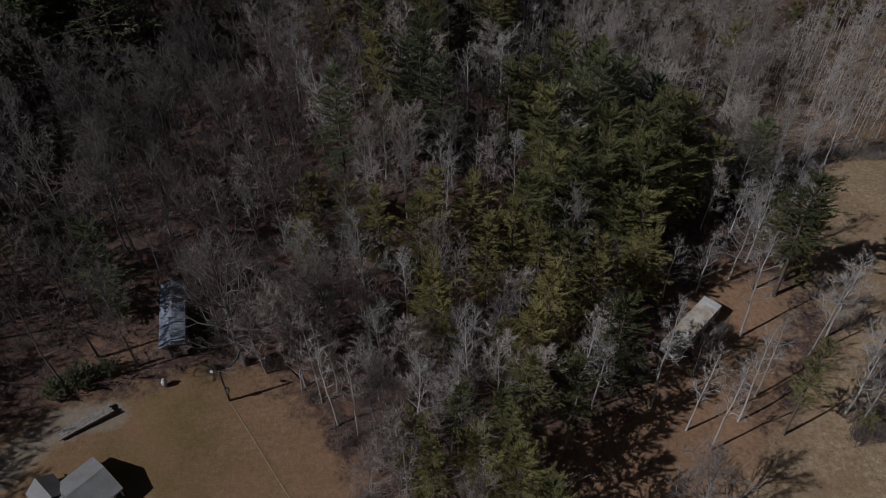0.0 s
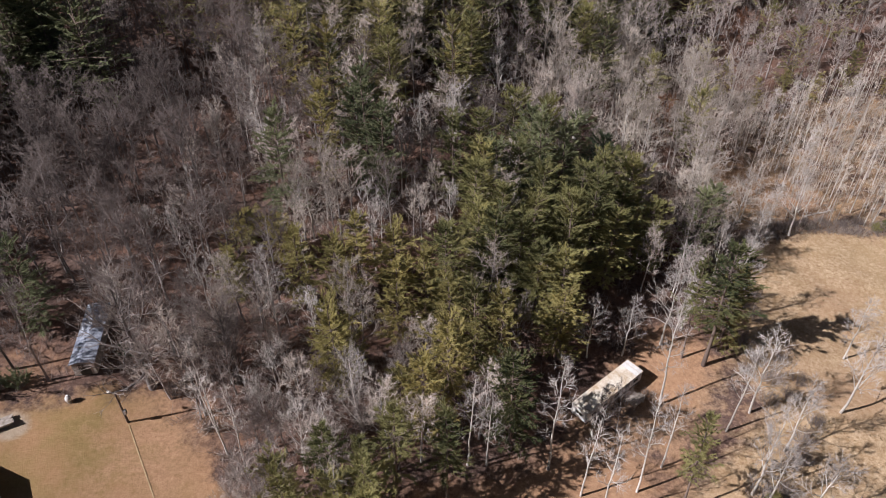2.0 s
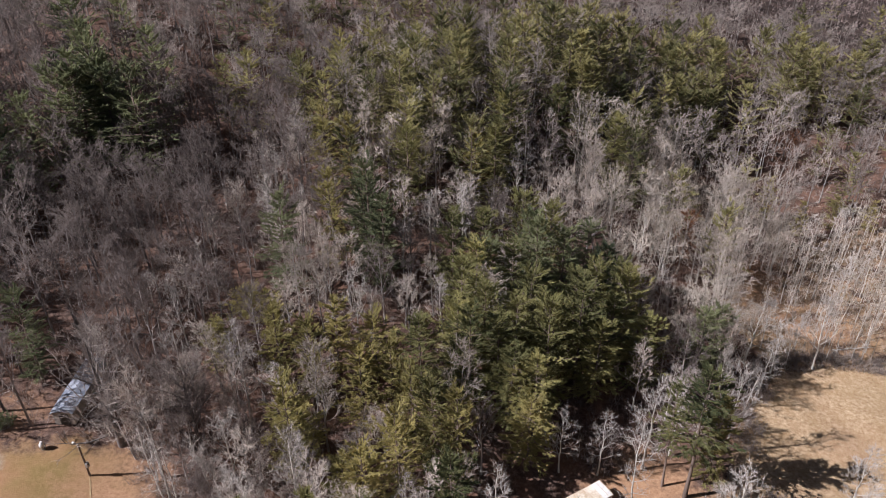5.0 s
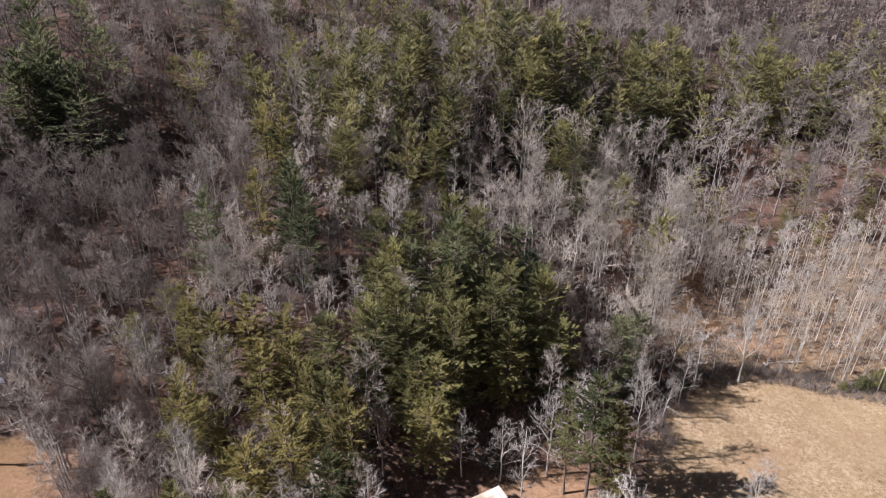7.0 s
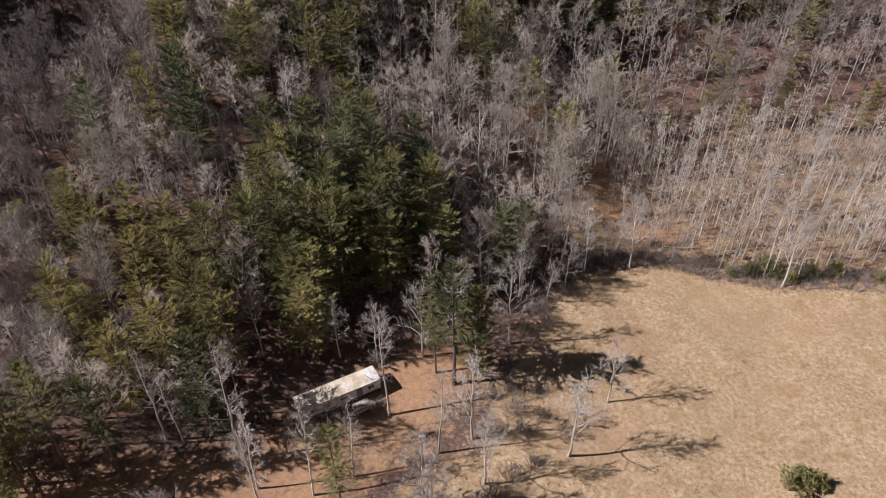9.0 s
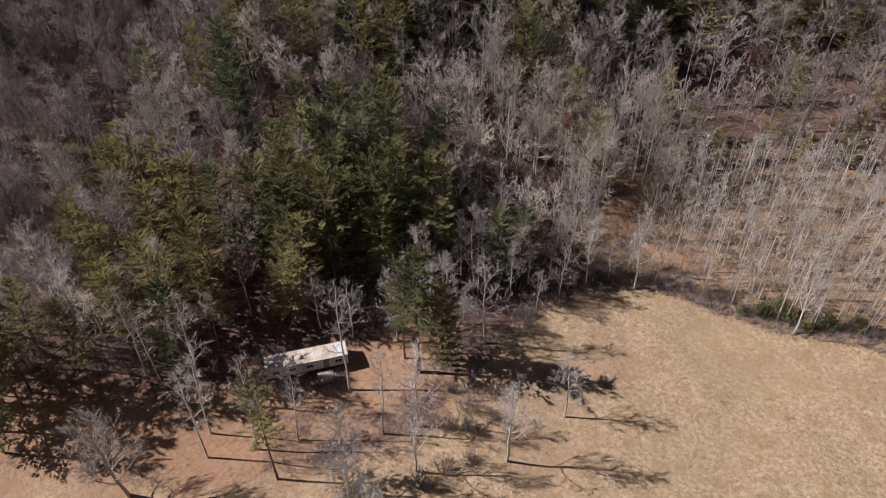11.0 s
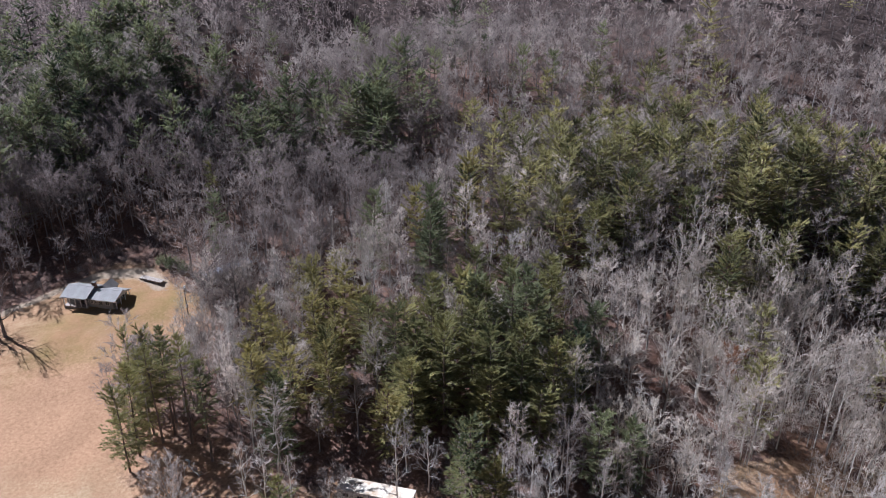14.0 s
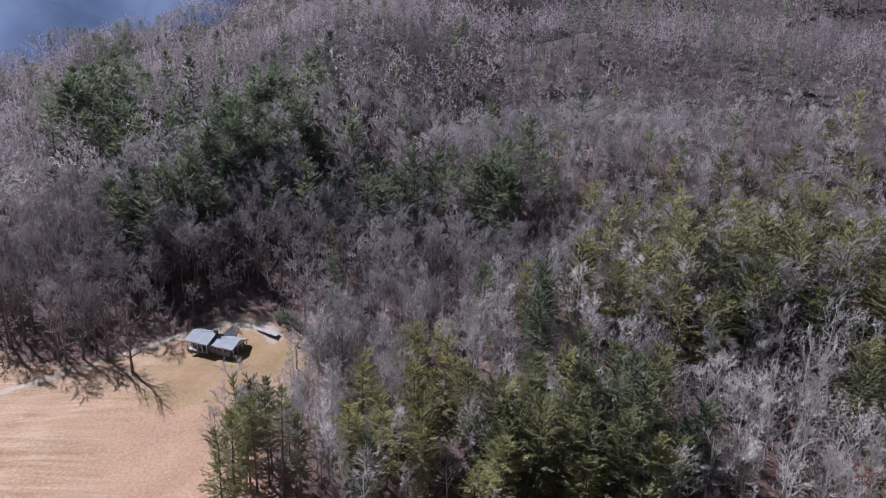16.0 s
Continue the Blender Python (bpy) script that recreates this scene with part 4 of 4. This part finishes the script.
def thing(name, x, y, turn, label, category, z=None, group=""):
    ob = new(name)
    ob.empty_display_size = 0.5
    ob.matrix_world = pose(x, y, ground_z(x, y) if z is None else z, 0, 0, turn)
    return tagged(ob, label, category, group)


def window(parent, x, y, z, w, h, facing="y", side=-1):
    """A framed window in a wall at local y (or x), looking along that axis to the given side."""
    def slab(a0, a1, z0, z1, d0, d1):
        lo, hi = sorted((d0 * side, d1 * side))
        return block(a0, a1, y + lo, y + hi, z0, z1) if facing == "y" else block(x + lo, x + hi, a0, a1, z0, z1)
    mid = x if facing == "y" else y
    frame_bm = slab(mid - w / 2, mid + w / 2, z, z + h, 0.004, 0.05)
    win = part("window", frame_bm, paint_white, parent, "white-framed window")
    for s in (-1, 1):
        a0 = mid - w / 2 + 0.07 if s < 0 else mid + 0.03
        a1 = mid - 0.03 if s < 0 else mid + w / 2 - 0.07
        part("pane", slab(a0, a1, z + 0.07, z + h - 0.07, 0.052, 0.062), glass, win, "dark glass pane")
    return win


def gable_roof(parent, x0, x1, half, eave, ridge, over, thick=0.12, panels=0):
    """Two roof slopes of sheet metal with ribs; over: overhang at the gables."""
    rise = (ridge - eave) / half
    for s in (-1, 1):
        yo, zo = s * (half + 0.35), eave - 0.35 * rise
        roof = part("roof", prism([(0, ridge), (0, ridge + thick), (yo, zo + thick), (yo, zo)], x0 - over, x1 + over), roof_metal, parent, "grey metal roof slope")
        count = panels or max(2, int((x1 - x0 + 2 * over) / 0.6))
        for k in range(count + 1):
            rx = x0 - over + (x1 - x0 + 2 * over) * k / count
            rx = min(max(rx, x0 - over + 0.02), x1 + over - 0.02)
            part("rib", prism([(s * 0.05, ridge + thick + 0.002 - 0.05 * rise), (s * 0.05, ridge + thick + 0.04 - 0.05 * rise), (yo, zo + thick + 0.04), (yo, zo + thick + 0.002)], rx - 0.02, rx + 0.02), roof_metal, roof)
    part("ridge_cap", prism([(-0.22, ridge + thick - 0.22 * rise + 0.045), (0, ridge + thick + 0.05), (0.22, ridge + thick - 0.22 * rise + 0.045), (0, ridge + thick + 0.075)], x0 - over, x1 + over), roof_metal, parent)


def build_house():
    house = thing("house", -41.0, 27.9, 50.9, "low grey ranch house with metal gable roofs beside the lawn", "house", ground_z(-37, 32) - 0.3)
    def walls(x0, x1, y0, y1, eave, ridge, half):
        yl = [(y0, 0), (y1, 0), (y1, eave), (0, ridge - 0.03), (y0, eave)] if y0 < 0 < y1 else [(y0, 0), (y1, 0), (y1, eave), (y0, eave)]
        part("wall", prism(yl, x0, x1), paint_cream, house, "grey board siding wall")
    walls(0.0, 6.8, -2.0, 3.3, 2.55, 3.95, 3.4)
    walls(6.8, 9.4, -2.7, 2.7, 2.35, 3.35, 2.8)
    walls(9.4, 13.6, -3.0, 3.0, 2.4, 3.5, 3.1)
    gable_roof(house, 0, 6.8, 3.4, 2.6, 4.0, 0.3)
    gable_roof(house, 6.95, 9.2, 2.8, 2.3, 3.4, 0.0)
    gable_roof(house, 9.4, 14.6, 3.1, 2.4, 3.55, 0.15)
    part("foundation", block(-0.05, 13.7, -2.1, 2.6, -0.9, 0.02), brick_red, house, "dark brick foundation")
    part("porch_floor", block(0.1, 6.7, -3.5, -2.0, -0.8, 0.12), wood_grey, house, "grey wooden porch floor")
    part("porch_floor", block(13.6, 14.6, -2.9, 2.9, -0.8, 0.12), wood_grey, house, "grey wooden porch floor")
    for k in range(5):
        x = 0.3 + k * 1.55
        part("porch_post", block(x - 0.09, x + 0.09, -3.45, -3.27, 0.12, 2.44, 0.01), paint_white, house, "white porch post")
    for k in range(4):
        y = -2.75 + k * 1.83
        part("porch_post", block(14.36, 14.54, y - 0.09, y + 0.09, 0.12, 2.36, 0.01), paint_white, house, "white porch post")
    part("gable_end", prism([(-3.0, 2.36), (3.0, 2.36), (0, 3.5)], 14.35, 14.5), paint_white, house, "white gable end")
    part("gable_end", prism([(-3.3, 2.56), (-2.0, 2.56), (0, 3.9), (-0.1, 3.92)], 6.72, 6.82), dark_trim, house)
    for x in (1.2, 3.0, 5.6):
        window(house, x, -2.0, 0.95, 1.0, 1.25)
    for x in (7.7, 8.7):
        window(house, x, -2.7, 0.95, 0.7, 1.1)
    for x in (10.4, 12.2):
        window(house, x, -3.0, 0.95, 1.1, 1.2)
    for y in (-1.6, 1.6):
        window(house, 13.6, y, 0.95, 1.0, 1.2, "x", 1)
    door = part("door", block(3.95, 4.85, -2.06, -2.004, 0.12, 2.15), dark_trim, house, "dark panelled door")
    part("handle", rod((4.75, -2.1, 1.1), (4.75, -2.06, 1.1), 0.03), steel, door, "round metal handle")
    # wing towards the drive
    part("wall", block(6.6, 9.8, 2.9, 4.9, 0, 2.4), paint_cream, house, "grey board siding wall")
    for s in (-1, 1):
        bm = bmesh.new()
        xo = 8.2 + s * 1.9
        low = [bm.verts.new(v) for v in ((8.2, 1.2, 3.7), (8.2, 5.2, 3.7), (xo, 5.2, 2.3), (xo, 1.2, 2.3))]
        high = [bm.verts.new(v.co + Vector((0, 0, 0.12))) for v in low]
        bm.faces.new(low)
        bm.faces.new(high[::-1])
        for k in range(4):
            bm.faces.new((low[k], high[k], high[(k + 1) % 4], low[(k + 1) % 4]))
        bmesh.ops.recalc_face_normals(bm, faces=bm.faces)
        part("roof", bm, roof_metal, house, "grey metal roof slope")
    bm = bmesh.new()
    tri = [bm.verts.new(v) for v in ((6.6, 4.88, 2.4), (9.8, 4.88, 2.4), (8.2, 4.88, 3.66), (6.6, 4.78, 2.4), (9.8, 4.78, 2.4), (8.2, 4.78, 3.66))]
    for f in ((0, 1, 2), (5, 4, 3), (0, 3, 4, 1), (1, 4, 5, 2), (2, 5, 3, 0)):
        bm.faces.new([tri[k] for k in f])
    bmesh.ops.recalc_face_normals(bm, faces=bm.faces)
    part("gable_end", bm, paint_white, house, "white gable end")
    chimney = part("chimney", block(6.2, 7.1, 0.2, 1.0, 2.9, 4.85, 0.01), brick_red, house, "dark brick chimney")
    part("chimney_cap", block(6.12, 7.18, 0.12, 1.08, 4.852, 4.97), dark_trim, chimney)
    for x0, x1, y, z in ((-0.3, 7.1, -3.82, 2.36), (9.3, 14.7, -3.5, 2.2)):
        part("gutter", block(x0, x1, y, y + 0.1, z, z + 0.1), paint_white, house, "white gutter")
    house.scale = (0.75, 0.79, 0.78)
    return house


def build_trailer():
    home = thing("house_trailer", 30.75, 59.8, 46.2, "old white house trailer with a rust-stained pale roof under trees", "trailer", 3.42)
    a, b = 5.27, 1.22
    part("body", block(-a, a, -b, b, 0.32, 1.98, 0.06), paint_white, home, "weathered white sheet-metal body")
    roof_bm = prism([(-b - 0.04, 1.985), (b + 0.04, 1.985), (b + 0.04, 2.04), (b * 0.5, 2.11), (-b * 0.5, 2.11), (-b - 0.04, 2.04)], -a - 0.05, a + 0.05)
    roof = part("roof", roof_bm, roof_stained, home, "pale roof sheet stained with rust and leaves")
    for k in range(9):
        x = -a + 0.6 + k * (2 * a - 1.2) / 8
        part("seam", prism([(-b, 2.052), (-b * 0.5, 2.114), (b * 0.5, 2.114), (b, 2.052), (b, 2.062), (b * 0.5, 2.13), (-b * 0.5, 2.13), (-b, 2.062)], x - 0.03, x + 0.03), roof_stained, roof)
    part("roof_patch", prism([(-b, 2.056), (-b * 0.5, 2.118), (b * 0.5, 2.118), (b, 2.056), (b, 2.06), (b * 0.5, 2.124), (-b * 0.5, 2.124), (-b, 2.06)], 3.95, 5.2), paint_white, roof, "newer white roof sheet")
    for s in (-1, 1):
        part("rail", block(-a - 0.02, a + 0.02, s * b - 0.03, s * b + 0.03, 1.9, 1.97), steel, home)
        part("skirt", block(-a + 0.05, a - 0.05, s * (b - 0.1) - 0.02, s * (b - 0.1) + 0.02, -0.15, 0.33), dark_trim, home, "dark skirting")
    for x in (-4.0, -1.9, 0.3, 4.0):
        window(home, x, -b, 0.95, 0.95, 0.62)
    for x in (-3.0, 0.6, 3.4):
        window(home, x, b, 0.95, 0.95, 0.62, "y", 1)
    window(home, -a, 0.0, 0.95, 1.1, 0.6, "x", -1)
    door = part("door", block(2.05, 2.8, -b - 0.05, -b - 0.004, 0.35, 1.9), paint_cream, home, "grey metal door")
    part("handle", rod((2.7, -b - 0.12, 1.1), (2.7, -b - 0.05, 1.1), 0.025), steel, door)
    for s in (-1, 1):
        tongue = part("tongue", rod((a, s * 0.6, 0.35), (a + 1.1, 0, 0.38), 0.05), steel, home, "steel drawbar")
        for x in (-0.7, 0.2):
            wheel = part("wheel", rod((x, s * 0.9, 0.3), (x, s * 1.1, 0.3), 0.33, 20), rubber, home, "black tyre")
            part("rim", rod((x, s * 1.101, 0.3), (x, s * 1.12, 0.3), 0.18, 16), steel, wheel)
    return home


def build_steps():
    deck = thing("porch_steps", 34.2, 59.3, 46.2, "weathered grey wooden landing with steps beside the trailer", "steps", 3.5)
    for k in range(9):
        part("plank", block(-1.0 + k * 0.225, -0.79 + k * 0.225, -0.75, 0.75, 0.5, 0.54), wood_grey, deck)
    for x in (-0.9, 0.9):
        for y in (-0.68, 0.68):
            part("post", block(x - 0.05, x + 0.05, y - 0.05, y + 0.05, -0.2, 1.35 if y < 0 else 0.5), wood_grey, deck)
    part("rail", block(-0.95, 0.95, -0.71, -0.65, 1.2, 1.3), wood_grey, deck)
    part("beam", block(-0.95, 0.95, -0.75, -0.69, 0.32, 0.5), wood_grey, deck)
    for k in range(2):
        part("step", block(1.06 + k * 0.3, 1.34 + k * 0.3, -0.5, 0.5, 0.30 - k * 0.18, 0.34 - k * 0.18), wood_grey, deck)
        part("riser", block(1.06 + k * 0.3, 1.10 + k * 0.3, -0.5, 0.5, -0.15, 0.30 - k * 0.18), wood_grey, deck)
    return deck


def build_shed():
    shed = thing("long_shed", -32.4, 55.7, 105, "long low shed with shiny blue-grey metal roof under branches", "shed", ground_z(-32.4, 55.7) - 0.25)
    a, b = 4.9, 1.25
    part("wall", block(-a, a, -b, b, 0, 1.95), wood_grey, shed, "weathered board wall")
    for s in (-1, 1):
        roof = part("roof", prism([(0, 2.35), (0, 2.4), (s * (b + 0.2), 2.0), (s * (b + 0.2), 1.95)], -a - 0.2, a + 0.2), roof_blue, shed, "shiny blue-grey metal roof slope")
        for k in range(17):
            x = -a - 0.16 + k * (2 * a + 0.32) / 16
            part("rib", prism([(s * 0.03, 2.394), (s * 0.03, 2.42), (s * (b + 0.2), 2.03), (s * (b + 0.2), 2.004)], x - 0.02, x + 0.02), roof_blue, roof)
    door = part("door", block(-a - 0.05, -a - 0.004, -0.7, 0.5, 0.05, 1.8), dark_trim, shed, "dark plank door")
    part("handle", rod((-a - 0.1, 0.35, 0.9), (-a - 0.05, 0.35, 0.9), 0.03), steel, door)
    for k in range(14):
        x = -a + 0.2 + k * 0.72
        part("batten", block(x - 0.03, x + 0.03, -b - 0.025, -b - 0.003, 0.05, 1.9), wood_grey, shed)
    return shed


def build_pole():
    pole = thing("utility_pole", -24.5, 46.3, 10, "short wooden utility pole with a white lamp on the lawn", "pole")
    part("shaft", rod((0, 0, -0.6), (0, 0, 5.1), 0.14, 12, None, 0.10), wood_pole, pole, "dark creosoted wooden shaft")
    arm = part("arm", rod((0, 0, 4.85), (-0.6, 0.25, 5.05), 0.03), steel, pole, "thin steel arm")
    bm = rod((-0.6, 0.25, 5.0), (-0.95, 0.4, 5.0), 0.2, 12, None, 0.13)
    bmesh.ops.bevel(bm, geom=bm.edges[:], offset=0.02, segments=1, affect="EDGES")
    part("lamp_head", bm, paint_white, arm, "white lamp head")
    box = part("meter_box", block(0.08, 0.34, -0.2, 0.2, 1.5, 2.2, 0.02), steel, pole, "grey metal meter box")
    part("meter", rod((0.345, 0, 1.95), (0.43, 0, 1.95), 0.1, 14), glass, box)
    part("conduit", rod((0.15, 0, -0.2), (0.15, 0, 1.5), 0.03), steel, pole)
    part("insulator", rod((0, 0, 5.1), (0, 0, 5.24), 0.05), paint_white, pole)
    return pole


def build_stack():
    stack = thing("board_stack", -38.3, 42.3, 38.5, "low stack of weathered grey-brown boards on the drive", "boards")
    rng = random.Random(3)
    for row in range(3):
        for k in range(6):
            y, dx = -0.62 + k * 0.215, rng.uniform(-0.14, 0.14)
            part("board", block(-2.7 + dx, 2.7 + dx, y, y + 0.19, 0.18 + row * 0.075, 0.25 + row * 0.075), wood_grey, stack)
    for x in (-2.1, 0, 2.1):
        part("bearer", block(x - 0.06, x + 0.06, -0.64, 0.66, -0.1, 0.178), wood_pole, stack)
    return stack


def build_tank(x, y):
    tank = thing("propane_tank", x, y, 60, "small white propane tank standing by the drive", "tank")
    bm = bmesh.new()
    bmesh.ops.create_uvsphere(bm, u_segments=16, v_segments=10, radius=0.35, matrix=Matrix.Translation((0, 0, 0.62)) @ Matrix.Diagonal((1, 1, 1.35, 1)))
    shell = part("shell", bm, paint_white, tank, "white rounded shell")
    for f in shell.data.polygons:
        f.use_smooth = True
    part("collar", rod((0, 0, 1.02), (0, 0, 1.18), 0.14, 12), paint_white, tank)
    part("foot_ring", rod((0, 0, -0.05), (0, 0, 0.25), 0.24, 14), steel, tank)
    return tank


def fallen_branch(seed, x, y, turn, length):
    """A pale dead limb lying on the ground."""
    rng = np.random.default_rng(seed)
    wood, fine = Geo(), Geo()
    path = [np.array([length * (k / 6 - 0.5), rng.normal(0, 0.12), 0.16 + 0.25 * (k / 6) + rng.normal(0, 0.05)]) for k in range(7)]
    wood.tube(path, [0.16 - 0.02 * k for k in range(7)], 6)
    for k in range(14):
        o = along(path, rng.uniform(0.25, 1))
        e = o + unit(rng.normal(0, 1, 3) * (0.6, 1, 0.35) + (0.6, 0, 0.25)) * rng.uniform(0.6, 0.32 * length)
        fine.tube([o, (o + e) / 2 + rng.normal(0, 0.1, 3), e], [0.05, 0.035, 0.012], 3)
    log = thing("fallen_branch", x, y, turn, "pale fallen dead limb with side branches in brushwood", "branch", None, "fallen limbs")
    for nm, g in (("limb", wood), ("side_branches", fine)):
        v, t = g.arrays()
        new(nm, mesh_of(nm, v, t, [bark_pale], None, True)).parent = log


build_house()
build_trailer()
build_steps()
build_shed()
build_pole()
build_stack()
build_tank(-31.5, 47.3)
fallen_branch(1, 69.5, 103.5, 20, 6.0)
fallen_branch(2, 66.5, 101.5, 70, 3.5)
fallen_branch(4, 13.0, 39.0, 10, 5.0)

# bushes along the edges
for k in range(9):
    put("thicket", -50 + pick.uniform(-2.5, 1.0), 20 + k * 2.6 + pick.uniform(-0.8, 0.8), pick.uniform(1.2, 2.2))
for x, y, h in ((-40, 47, 2.6), (-42, 45.5, 2.4), (-38, 48.5, 2.2), (-28, 55, 2.0)):
    put("laurel", x, y, h)
for x, y, h in ((79.5, 100.5, 2.4), (85.5, 100.3, 2.0), (84.6, 64.6, 3.6), (86.6, 65.4, 2.6), (77, 99.6, 1.6), (98, 103.5, 2.2), (104, 105, 2.0), (81.5, 102, 3.0), (83.2, 101.2, 2.4), (87.8, 102.2, 2.6), (91.5, 103.4, 2.6), (48, 46.2, 2.8)):
    put("evergreen_bush", x, y, h)
for x, y, h in ((53, 80, 2.4), (52, 76, 2), (54.5, 87, 2.2), (58, 96, 2.0), (61, 98, 1.8), (66, 100, 1.6), (72, 100, 1.7), (88, 101.5, 1.8), (93, 102.5, 1.9), (49, 66, 1.8), (50, 71, 2.2),
                (-15.5, 47, 1.8), (-11.5, 42.5, 2.0), (-21, 51, 2.2), (-27, 53, 2.0), (-8.5, 36, 2.0), (33.5, 58, 1.5), (36, 61, 1.3), (54, 56, 2.3), (52.5, 53, 2.5), (49.5, 48, 2.6), (56, 58.5, 2.0), (50.5, 68, 2.4), (52, 65, 2.6), (54, 68.5, 2.2), (53.5, 62, 2.4), (51, 61, 2.0), (55.5, 65, 1.8), (47, 47, 2.8), (48.5, 45, 2.6), (46, 44.5, 2.4),
                (69, 101, 1.8), (74, 101, 2.0), (80.5, 101.2, 2.2), (82.5, 101.5, 2.4), (86.5, 102, 2.0), (90.5, 102.4, 2.2), (95.5, 103.6, 2.0), (101, 105, 2.2), (107, 106, 2.0), (63.5, 99.5, 2.0), (59.5, 97.5, 2.2), (56.5, 95.5, 2.4), (54, 92.5, 2.4), (51.5, 82, 2.4), (50.5, 78, 2.2)):
    put("thicket", x, y, h)
